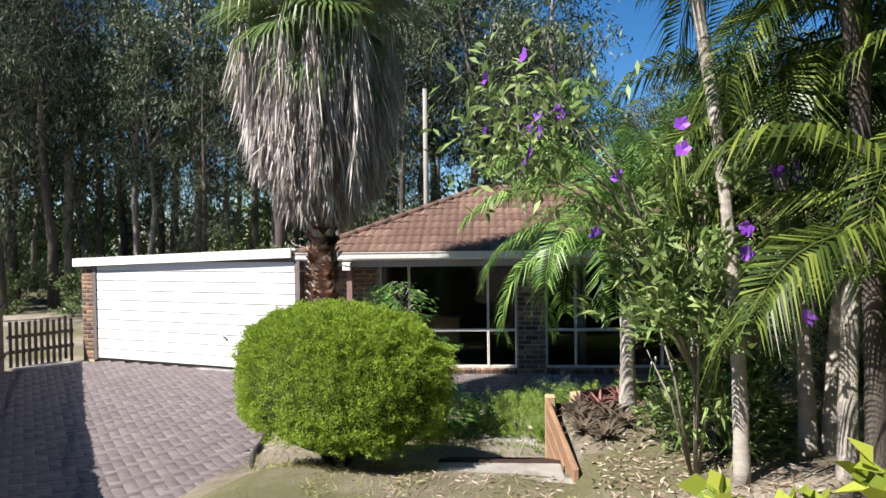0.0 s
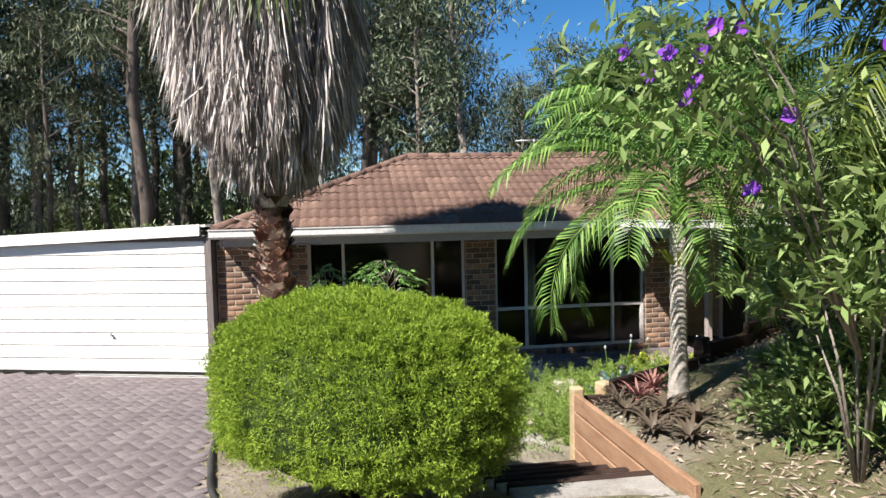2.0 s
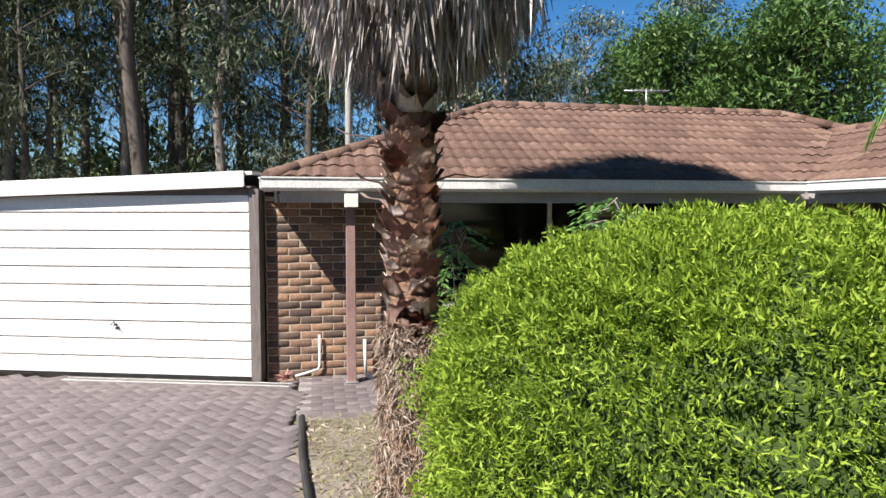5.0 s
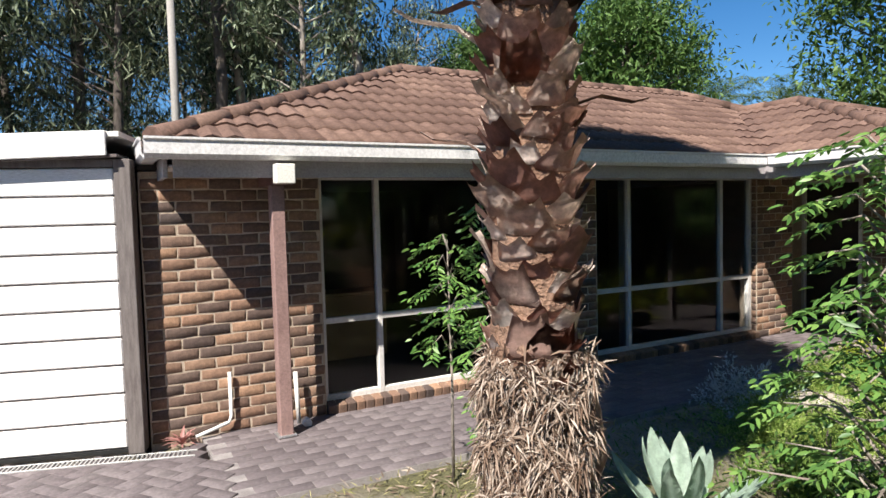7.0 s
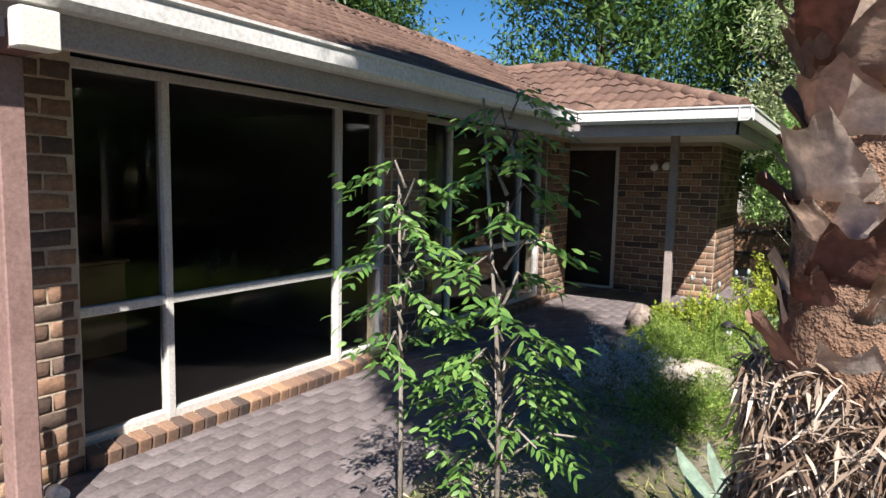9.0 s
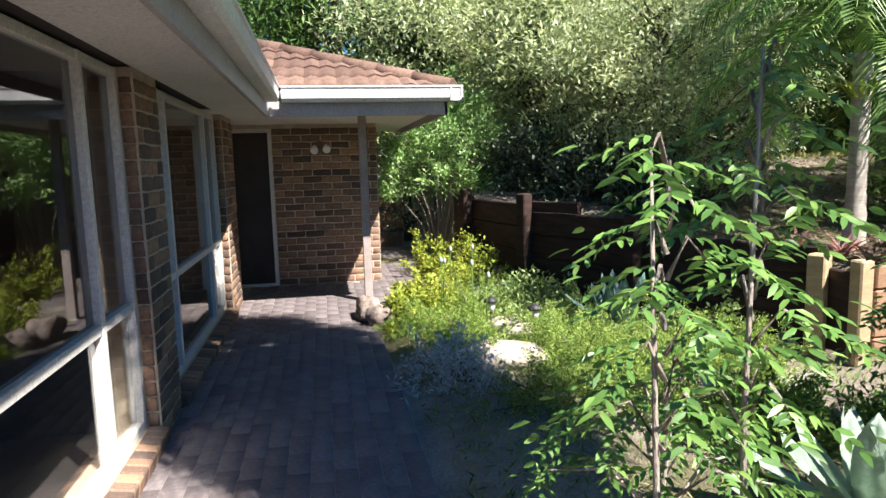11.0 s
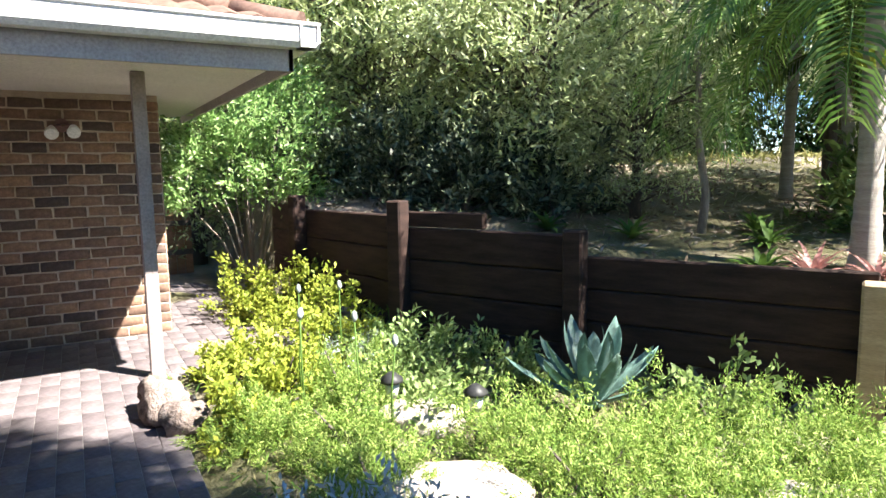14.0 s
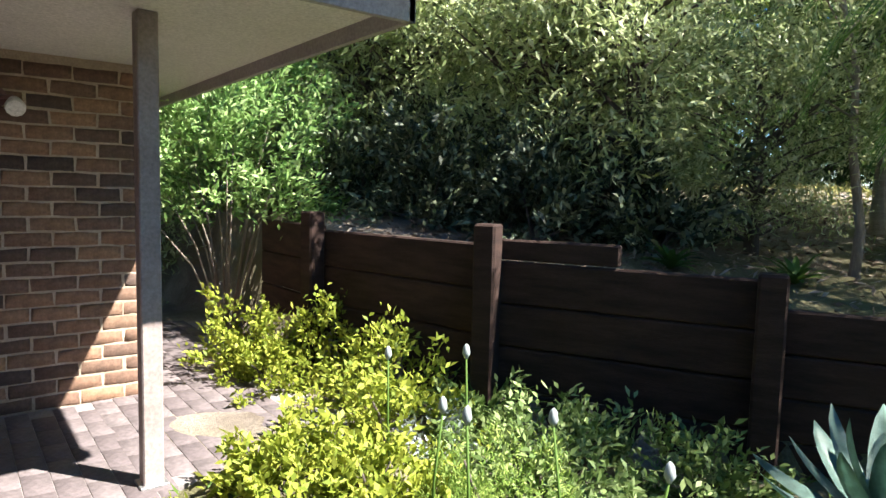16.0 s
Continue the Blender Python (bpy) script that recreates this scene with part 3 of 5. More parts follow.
# ---- roof ----
def tile_mesh():
    n, w, L = 9, .30, .36
    V = []
    for i in range(n):
        t = i / (n - 1)
        h = .022 * (0.5 - 0.5 * math.cos(t * 4 * math.pi)) ** .8
        V += [(t * w, 0, h - .006), (t * w, 0, h + .022), (t * w, L, h + .002)]
    Q = []
    for i in range(n - 1):
        a, b = 3 * i, 3 * i + 3
        Q += [(a, b, b + 1, a + 1), (a + 1, b + 1, b + 2, a + 2)]
    return V, Q


TV, TQ = tile_mesh()
TILE_ME = arrays_mesh("roof_tile", TV, TQ, M_TILE)
roof = empty("roof", (8, 2, 2.2), anchor=True)
tagged(roof, "hipped roof of weathered terracotta brown concrete tiles", "roof", kind="structure")


def slope(origin, u, v, poly, single):
    """Tiles on one roof plane. poly: corners in (u, v)."""
    u, v = Vector(u).normalized(), Vector(v).normalized()
    nrm = u.cross(v)
    M = Matrix((u, v, nrm)).transposed().to_4x4()
    M.translation = Vector(origin)
    edges = list(zip(poly, poly[1:] + poly[:1]))

    def inside(p, eps=1e-3):
        return all((b[0] - a[0]) * (p[1] - a[1]) - (b[1] - a[1]) * (p[0] - a[0]) > -eps for a, b in edges)
    us, vs = [p[0] for p in poly], [p[1] for p in poly]
    part("battens", flat_poly(M, poly, -.03), M_FASCIA, roof)
    joined = bmesh.new()
    u0 = math.floor(min(us) / .3) * .3
    for j in range(int(max(vs) / .32) + 1):
        for i in range(int((max(us) - u0) / .3) + 2):
            x, y = u0 + i * .3, j * .32
            cs = [inside(p) for p in ((x, y), (x + .3, y), (x + .3, y + .34), (x, y + .34))]
            if all(cs) and single:
                ob = new("roof_tile", TILE_ME)
                ob.parent = roof
                ob.matrix_world = M @ Matrix.Translation((x, y, 0))
            elif any(cs) or any(x <= p[0] <= x + .3 and y <= p[1] <= y + .32 for p in poly):
                vv = [joined.verts.new((x + a, y + b, c)) for a, b, c in TV]
                for q in TQ:
                    joined.faces.new([vv[k] for k in q])
    for a, b in edges:
        d2 = Vector((b[0] - a[0], b[1] - a[1], 0))
        if abs(d2.y) < 1e-4 and abs(a[1]) < 1e-4:
            continue
        geom = joined.verts[:] + joined.edges[:] + joined.faces[:]
        bmesh.ops.bisect_plane(joined, geom=geom, plane_co=Vector((a[0], a[1], 0)), plane_no=Vector((d2.y, -d2.x, 0)), clear_outer=True)
    if joined.verts:
        bmesh.ops.transform(joined, matrix=M, verts=joined.verts)
        ob = part("cut_tiles", joined, M_TILES, roof)
        ob["kind"] = "stuff"
    else:
        joined.free()


def flat_poly(M, poly, off):
    bm = bmesh.new()
    f = bm.faces.new([bm.verts.new(M @ Vector((p[0], p[1], off))) for p in poly])
    r = bmesh.ops.extrude_face_region(bm, geom=[f])
    n = (M.to_3x3() @ Vector((0, 0, 1))) * -.03
    bmesh.ops.translate(bm, vec=n, verts=[x for x in r["geom"] if isinstance(x, bmesh.types.BMVert)])
    bmesh.ops.recalc_face_normals(bm, faces=bm.faces)
    return bm


EZ, RZ, RY, EY, EX = 2.20, 3.45, 2.14, -.63, 2.12
rise = RZ - EZ
fy = RY - EY
SL = math.hypot(fy, rise)
WZ, WX, WY, HX, OX = 3.06, 10.40, .25, 10.15, 12.70     # wing ridge height, line and peak; end of the main ridge; east eave
slope((EX, EY, EZ), (1, 0, 0), (0, fy, rise), [(0, 0), (8.37 - EX, 0), (WX - EX, SL * (WZ - EZ) / rise), (HX - EX, SL), (5.22 - EX, SL)], True)
fx = 5.22 - EX
SX = math.hypot(fx, rise)
slope((EX, RY * 2 - EY, EZ), (0, -1, 0), (fx, 0, rise), [(0, 0), (2 * fy, 0), (fy, SX)], False)
slope((OX, RY * 2 - EY, EZ), (-1, 0, 0), (0, -fy, rise), [(0, 0), (OX - EX, 0), (OX - 5.22, SL), (OX - HX, SL)], False)
slope((OX, EY, EZ), (0, 1, 0), (HX - OX, 0, rise), [(0, 0), (2 * fy, 0), (fy, math.hypot(OX - HX, rise))], False)
fw, wr = WX - 8.37, WZ - EZ
SW = math.hypot(fw, wr)
wend = EY + fy * wr / rise      # where the wing ridge meets the main slope
slope((8.37, EY, EZ), (0, -1, 0), (fw, 0, wr), [(0, 0), (2.3 + EY, 0), (EY - WY, SW), (EY - wend, SW)], True)
slope((8.37, -2.3, EZ), (1, 0, 0), (0, WY + 2.3, wr), [(0, 0), (OX - 8.37, 0), (fw, math.hypot(WY + 2.3, wr))], False)
SE = math.hypot(OX - WX, wr)
slope((OX, -2.3, EZ), (0, 1, 0), (WX - OX, 0, wr), [(0, 0), (5.0, 0), (wend + 2.3, SE), (WY + 2.3, SE)], False)


def capping(p, q):
    p, q = Vector(p), Vector(q)
    n = int((q - p).length / .38)
    bm = bmesh.new()
    for k in range(n):
        a, b = p.lerp(q, k / n), p.lerp(q, (k + 1.12) / n)
        tube(bm, [a, b], [.085, .072], 8)
    ob = part("ridge_capping", bm, M_TILES, roof)
    ob["kind"] = "stuff"


capping((EX, EY, EZ + .0), (5.22, RY, RZ + .0))
capping((5.22, RY, RZ), (HX, RY, RZ))
capping((8.37, -2.3, EZ), (WX, WY, WZ))
capping((OX, -2.3, EZ), (WX, WY, WZ))
capping((WX, WY, WZ), (WX, wend, WZ))
capping((OX, EY, EZ), (HX, RY, RZ))

# gutters with a rolled lip, fascia and soffits
def gutter(name, p, q, label):
    p, q = Vector(p), Vector(q)
    d = (q - p).normalized()
    out = Vector((d.y, -d.x, 0))
    prof = [(0, .13), (0, 0), (.085, 0), (.11, .03), (.11, .115), (.122, .125), (.122, .14), (.102, .14), (.098, .035), (.08, .012), (.012, .012), (.012, .13)]
    bm = bmesh.new()
    rings = [[bm.verts.new(e + out * a + Vector((0, 0, b))) for a, b in prof] for e in (p, q)]
    n = len(prof)
    for k in range(n):
        bm.faces.new((rings[0][k], rings[0][(k + 1) % n], rings[1][(k + 1) % n], rings[1][k]))
    bm.faces.new(rings[0])
    bm.faces.new(rings[1][::-1])
    bmesh.ops.recalc_face_normals(bm, faces=bm.faces)
    return tagged(part(name, bm, M_GUTTER), label, "gutter", kind="structure")


G = "pale grey metal eaves gutter"
gutter("gutter_front", (EX - .06, EY + .03, 2.07), (8.37 - .06, EY + .03, 2.07), G)
gutter("gutter_wing_west", (8.40, EY + .03 - .13, 2.07), (8.40, -2.3 - .09, 2.07), G)
gutter("gutter_wing_south", (8.40 - .12, -2.27, 2.07), (12.85, -2.27, 2.07), G)
gutter("gutter_west", (EX + .03, 5.0, 2.07), (EX + .03, EY + .0, 2.07), G)
tagged(part("fascia_front", boxed(EX + .12, 8.46, EY + .032, EY + .062, 1.95, 2.09, .003), M_FASCIA), "grey painted fascia board", "fascia", kind="structure")
tagged(part("fascia_wing_west", boxed(8.43, 8.46, -2.27, EY + .03, 1.95, 2.09, .003), M_FASCIA), "grey painted fascia board", "fascia", kind="structure")
tagged(part("fascia_wing_south", boxed(8.43, 12.75, -2.268, -2.238, 1.95, 2.09, .003), M_FASCIA), "grey painted fascia board", "fascia", kind="structure")
tagged(part("fascia_west", boxed(EX + .06, EX + .09, EY + .07, 5.0, 1.95, 2.09, .003), M_FASCIA), "grey painted fascia board", "fascia", kind="structure")
tagged(part("soffit_front", boxed(EX + .1, 8.43, EY + .064, FY + .01, H, H + .012), M_SOFFIT), "flat pale painted eaves lining", "soffit", kind="structure")
tagged(part("soffit_wing", boxed(8.462, 10.63, -2.236, .62, H, H + .012), M_SOFFIT), "flat pale painted eaves lining", "soffit", kind="structure")
tagged(part("soffit_wing_south", boxed(10.632, 12.75, -2.236, -1.3, H, H + .012), M_SOFFIT), "flat pale painted eaves lining", "soffit", kind="structure")

# ---- garage, turned a little from the house ----
GA = empty("garage_door", (1.91, -.195, 0), -17.0)
GM = pose(1.91, -.195, 0, 0, 0, -17.0)
GW = 4.85
for k in range(10):
    z0 = .03 + k * .201
    part("panel", boxed(-GW, -.02, .0, .03, z0 + .012, z0 + .199, .008), M_PANEL, GA)
# Dark sheet behind the panels makes the grooves read as shaded.
bm = boxed(-GW, -.02, .012, .02, .03, 2.04)
part("groove_shade_backing", bm, M_DARKTRIM, GA)
bm = bmesh.new()
tube(bm, [(-1.62, -.035, .60), (-1.58, -.05, .64), (-1.54, -.035, .56)], .009, 6)
tube(bm, [(-1.58, .0, .60), (-1.58, -.045, .60)], .012, 8)
part("handle", bm, M_BLACK, GA)
part("bottom_seal", boxed(-GW, -.02, .0, .03, .006, .032), M_BLACK, GA)
tagged(GA, "wide white panelled garage door, closed", "garage door", kind="structure")


def placed(ob, m):
    ob.matrix_world = m
    return ob


S = dict(kind="structure")
placed(tagged(part("garage_jamb", boxed(-.01, .10, -.03, .10, 0, 2.10, .004), M_DARKTRIM), "weathered dark timber jamb", "trim", **S), GM)
placed(tagged(part("garage_jamb_far", boxed(-GW - .11, -GW - .005, -.02, .10, 0, 2.06, .004), M_DARKTRIM), "weathered dark timber jamb", "trim", **S), GM)
placed(tagged(part("garage_head", boxed(-GW - .005, -.012, -.02, .08, 2.046, 2.10, .004), M_DARKTRIM), "weathered dark timber head", "trim", **S), GM)
g_col = placed(tagged(part("garage_brick_column", boxed(-GW - .42, -GW - .115, .0, .35, -.05, 2.0), M_MORTAR), B, "wall", **S), GM)
placed(tagged(part("garage_side_wall", boxed(-GW - .42, -GW - .2, .352, 6, -.05, 1.95), M_MORTAR), B, "wall", **S), GM)
# tilted white fascia and sheet roof
bm = boxed(-GW - .55, -.03, -.11, -.08, 0, .17, .004)
for v in bm.verts:
    v.co.z += 2.12 + v.co.x * .035
placed(tagged(part("garage_fascia", bm, M_PANEL), "white painted garage fascia sloping down", "fascia", **S), GM)
bm = boxed(-GW - .55, .05, -.078, 6.0, .13, .165)
for v in bm.verts:
    v.co.z += 2.12 + v.co.x * .035
placed(tagged(part("garage_roof", bm, M_CREAM), "flat pale sheet metal garage roof", "roof", **S), GM)
bm = boxed(-GW - .5, .03, -.078, .2, .0, .02)
for v in bm.verts:
    v.co.z += 2.11 + v.co.x * .035
placed(tagged(part("garage_soffit", bm, M_DARKTRIM), "dark lining under the garage roof edge", "soffit", **S), GM)
placed(tagged(part("garage_floor", boxed(-GW, 0, .03, 6, -.06, .0), M_CONC), "concrete garage floor", "floor", **S), GM)
placed(tagged(part("garage_back_wall", boxed(-GW - .42, .3, 6.0, 6.2, -.05, 2.05), M_MORTAR), B, "wall", **S), GM)

gr = empty("drain_grate", (1.9, -.3, 0), -17.0)
for k in range(84):
    x = -2.1 + k * .03
    if k == 0:
        ob = slat0 = part("slat", boxed(-.005, .005, -.05, .05, 0, .012), M_GRATE, gr)
    else:
        ob = new("slat", slat0.data)
        ob.parent = gr
    ob.location = (x, -.06, .008)
for yy in (-.115, -.005):
    part("rail", boxed(-2.12, .45, yy - .006, yy + .006, .002, .022, .002), M_GRATE, gr)
tagged(gr, "narrow slotted metal drain grate before the garage door", "drain")

# ---- retaining wall and steps ----
def sleeper_post(x, y, z0, z1, w, mat, label, rz=0.0):
    p = part("retaining_post", boxed(-w / 2, w / 2, -w / 2, w / 2, z0, z1, .012), mat)
    p.matrix_world = pose(x, y, 0, 0, 0, rz)
    return tagged(p, label, "post", group="retaining wall posts")


def board(parent, p, q, z0, z1, thick, mat):
    """A sleeper laid on edge from p to q."""
    p, q = Vector(p), Vector(q)
    d = q - p
    bm = boxed(0, d.length, -thick / 2, thick / 2, z0, z1, .01)
    for v in bm.verts:
        v.co.z += noise.noise(v.co * 1.7 + Vector((p.x, p.y, z0))) * .008
    ob = part("sleeper", bm, mat, parent)
    ob.matrix_world = pose(p.x, p.y, 0, 0, 0, math.degrees(math.atan2(d.y, d.x)))
    return ob


rw = empty("retaining_wall", (8, -4, 0))
runs = [((6.36, -4.69), (7.80, -3.94), .80), ((7.80, -3.94), (9.08, -3.31), .93), ((9.08, -3.31), (10.65, -3.02), 1.02), ((10.65, -3.02), (11.7, -3.0), 1.05)]
for a, b, top in runs:
    zs = np.linspace(-.05, top, 5)
    for z0, z1 in zip(zs, zs[1:]):
        board(rw, a, b, z0 + .004, z1 - .002, .06, M_SLEEPER)
board(rw, (8.45, -3.62), (9.08, -3.31), .935, 1.05, .06, M_SLEEPER)
tagged(rw, "dark timber sleeper retaining wall with its back-lit shade in the colour", "retaining wall", kind="structure")
L = "dark timber retaining wall post"
sleeper_post(7.77, -3.86, 0, .97, .13, M_SLEEPER, L, 27)
sleeper_post(9.05, -3.22, 0, 1.14, .13, M_SLEEPER, L, 26)
sleeper_post(10.62, -2.92, 0, 1.15, .13, M_SLEEPER, L, 10)
sleeper_post(6.33, -4.60, 0, .76, .13, M_SLEEPL, "pale weathered pine post at the wall's end", 27)
sleeper_post(6.03, -4.68, 0, .75, .11, M_SLEEPL, "pale weathered pine post beside the steps")
sw = empty("step_side_wall", (6.02, -5.5, 0))
for k in range(4):
    board(sw, (6.0, -4.75), (6.03, -6.75), .04 + k * .17, .20 + k * .17, .05, M_SLEEPR)
board(sw, (6.06, -4.66), (6.33, -4.66), .05, .66, .05, M_SLEEPER)
tagged(sw, "rust coloured timber boards holding the bed beside the steps", "retaining wall", kind="structure")

st = empty("garden_steps", (5.5, -5.5, 0), anchor=True)
for k in range(5):
    y1 = -4.80 - k * .36
    part("riser", boxed(4.95, 5.965, y1 - .06, y1, -.05 + k * .12, .12 + k * .12, .012), M_SLEEPER, st)
    part("tread", boxed(4.95, 5.965, y1 - .40, y1 - .062, -.05 + k * .12, .108 + k * .12, .01), M_CONC, st, "worn sandy concrete tread")
tagged(st, "five garden steps with dark timber risers", "steps", kind="structure")
bm = boxed(4.6, 6.05, -7.15, -6.62, .45, .60, .03)
for v in bm.verts:
    v.co += Vector((noise.noise(v.co * 3), noise.noise(v.co * 3 + Vector((5, 0, 0))), 0)) * .05
tagged(part("concrete_slab", bm, M_CONC), "grey worn concrete slab at the top of the steps", "slab", kind="structure")
tagged(part("landing_slab", boxed(5.0, 5.95, -4.72, -3.6, -.04, .015, .02), M_CONC), "worn concrete landing at the foot of the steps", "slab", kind="structure")


# ---- plants ----
def sphere_pts(n, r=1.0):
    return unit(rng.normal(size=(n, 3))) * r


def shrub(name, at, size, n, leaf, mat, label, category="shrub", lump=.18, up=.35, stems=5, stem_mat=None, inner=.45, group="", sprays=0, foot=0.0):
    """A shrub of stems and many small leaves with an uneven outline. at: its foot; size: half widths and height."""
    s = empty(name, at)
    sx, sy, sz = size
    k = sprays or max(12, n // 45)
    tips = sphere_pts(k)
    tips[:, 2] = np.abs(tips[:, 2]) * 1.0 - .12
    rad = inner + (1 - inner) * rng.random(k) ** .5
    rad *= 1 + lump * rng.normal(size=k)
    c = tips * rad[:, None] * np.array([sx, sy, sz * .92]) + np.array([0, 0, .06 * sz])
    c[:, 2] = np.maximum(foot * sz + (1 - foot) * c[:, 2], .02)
    idx = rng.integers(0, k, n)
    out = unit(c / np.array([sx, sy, sz]) + np.array([0, 0, up]))
    spread = .22 * (sx + sy) / 2 * (30 / max(k, 30)) ** .33
    along = rng.random(n)[:, None]
    p = c[idx] + out[idx] * (along - .6) * spread * 1.8 + rng.normal(size=(n, 3)) * spread * .42
    p[:, 2] = np.maximum(p[:, 2], .01)
    d = out[idx] + rng.normal(size=(n, 3)) * .75
    ob = finish("foliage", leaf_mesh("foliage", p, d, leaf[0] * (.7 + .6 * rng.random(n)), leaf[1], mat, .1), None, s)
    for i in range(stems):
        bm = bmesh.new()
        t = c[rng.integers(0, k)] * .85
        tube(bm, [(t[0] * .06, t[1] * .06, -.03), (t[0] * .5, t[1] * .5, t[2] * .6), tuple(t)], [.012, .009, .004], 5)
        part("stem", bm, stem_mat or M_DTRUNK, s)
    return tagged(s, label, category, group=group)


# clipped round hedge
hz = .50
hd = empty("hedge", (4.0, -5.83, hz))
hd.rotation_euler = (0, 0, -.73)


def hedge_drop(x, y):     # the low end follows the fall of the bank
    return min(.4, max(0, .29 * (-.667 * x + .745 * y)))


n = 210000
dirs = sphere_pts(n)
dirs[:, 2] = np.where(dirs[:, 2] < -.55, -dirs[:, 2], dirs[:, 2])
lumps = np.array([1 + .05 * noise.noise(Vector(v) * 2.3) + .10 * noise.noise(Vector(v) * 7) + .10 * noise.noise(Vector(v) * 15) for v in dirs])
ex = np.sign(dirs) * np.abs(dirs) ** .82
p = ex * lumps[:, None] * np.array([1.15, .74, .68]) * (1 - .10 * rng.random(n)[:, None] ** 1.5)
p[:, 2] += .66
p[:, 2] -= np.clip(.29 * (-.667 * p[:, 0] + .745 * p[:, 1]), 0, .4) * np.clip((.66 - p[:, 2]) / .42, 0, 1)
p[:, 2] = np.maximum(p[:, 2], -.3)
d = unit(dirs * .7 + np.array([0, 0, .25]) + rng.normal(size=(n, 3)) * .9)
finish("foliage", leaf_mesh("foliage", p, d, .026 * (.6 + .8 * rng.random(n)), .0065, M_HEDGE), None, hd)
n = 5000
dirs = sphere_pts(n)
dirs[:, 2] = np.abs(dirs[:, 2])
p = np.sign(dirs) * np.abs(dirs) ** .82 * np.array([1.15, .74, .68]) * .985
p[:, 2] += .66
finish("shoot_layer", leaf_mesh("shoot_layer", p, unit(dirs + np.array([0, 0, .9]) + rng.normal(size=(n, 3)) * .35), .04 * (.5 + .9 * rng.random(n)), .008, M_HEDGE), None, hd)
# Solid core in dark green stands for the shaded inside of the leaves.
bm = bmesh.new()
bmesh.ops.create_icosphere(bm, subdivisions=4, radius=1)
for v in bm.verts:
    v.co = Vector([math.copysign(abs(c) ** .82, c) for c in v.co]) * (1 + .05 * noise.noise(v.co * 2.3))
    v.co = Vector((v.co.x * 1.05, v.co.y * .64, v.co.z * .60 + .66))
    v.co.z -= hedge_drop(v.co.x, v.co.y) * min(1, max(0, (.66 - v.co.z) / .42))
part("shade_core", bm, M_HEDGECORE, hd, smooth=True)
bm = bmesh.new()
for i in range(5):
    a = i * 1.3
    tube(bm, [(.1 * math.cos(a), .1 * math.sin(a), -.1), (.4 * math.cos(a), .5 * math.sin(a), .5)], [.03, .015], 6)
part("rootstock", bm, M_DTRUNK, hd)
tagged(hd, "bright green clipped rounded hedge bush beside the driveway", "hedge")


def strip(bm, pts, widths, side, lift=0.0):
    """A tapering blade along points, folded along its middle."""
    prev = None
    side = Vector(side)
    for p, w in zip(pts, widths):
        p = Vector(p)
        row = [bm.verts.new(p - side * w + Vector((0, 0, lift * w))), bm.verts.new(p), bm.verts.new(p + side * w + Vector((0, 0, lift * w)))]
        if prev:
            for k in (0, 1):
                f = bm.faces.new((prev[k], prev[k + 1], row[k + 1], row[k]))
                f.smooth = True
        prev = row


def agave(at, r, n, mat, label):
    a = empty("agave", at)
    for i in range(n):
        t = i / n
        ang = i * 2.399963
        el = radians(16 + 68 * t)
        ln = r * (1.0 - .25 * t) * (.9 + .2 * rng.random())
        bm = bmesh.new()
        pts, ws = [], []
        for k in range(9):
            s = k / 8
            e = el - s * radians(14) + s * s * radians(18)
            pts.append(Vector((math.cos(e) * ln * s, 0, math.sin(e) * ln * s + .02)))
            ws.append(max(.002, r * .118 * (.55 + 1.7 * s) * (1 - s) ** .75 if s > .02 else r * .06))
        strip(bm, pts, ws, (0, 1, 0), .45)
        bmesh.ops.solidify(bm, geom=bm.faces[:], thickness=.012)
        ob = part("leaf", bm, mat, a, smooth=True)
        ob.matrix_local = pose(0, 0, 0, 0, 0, math.degrees(ang))
    return tagged(a, label, "agave", group="agaves")


agave((4.24, -3.08, .0), .6, 19, M_AGAVE, "pale grey green agave rosette beside the palm")
agave((7.1, -3.4, .08), .56, 21, M_AGAVED, "blue green agave rosette in front of the retaining wall")


def frond(bm, base, az, el, length, sag, leaflet, count, width, vee=.5, hang=.2, rib=.012):
    """A feather frond: arched rib with leaflets both sides."""
    base = Vector(base)
    pts = []
    ca, sa = math.cos(az), math.sin(az)
    p = base.copy()
    for k in range(13):
        s = k / 12
        e = el - sag * s ** 1.4
        pts.append(p.copy())
        p = p + Vector((ca * math.cos(e), sa * math.cos(e), math.sin(e))) * length / 12
    tube(bm, pts, [rib * (1 - .8 * k / 12) for k in range(13)], 5)
    sd = Vector((-sa, ca, 0))
    for i in range(count):
        s = .12 + .87 * i / count
        f = s * 12
        k = min(11, int(f))
        q = pts[k].lerp(pts[k + 1], f - k)
        d = (pts[k + 1] - pts[k]).normalized()
        up = sd.cross(d) * -1
        up = up if up.z > 0 else -up
        ln = leaflet * (math.sin(math.pi * (.12 + .83 * s)) ** .6) * (.9 + .2 * rng.random())
        for sg in (-1, 1):
            v = (sd * sg + d * .55 + up * (vee * (.6 + .8 * rng.random()))).normalized()
            a = q + v * ln * .5
            b = q + v * ln + Vector((0, 0, -hang * ln * (.6 + .8 * rng.random())))
            w = d * width
            x = [bm.verts.new(q), bm.verts.new(a + w), bm.verts.new(b), bm.verts.new(a - w)]
            bm.faces.new(x)


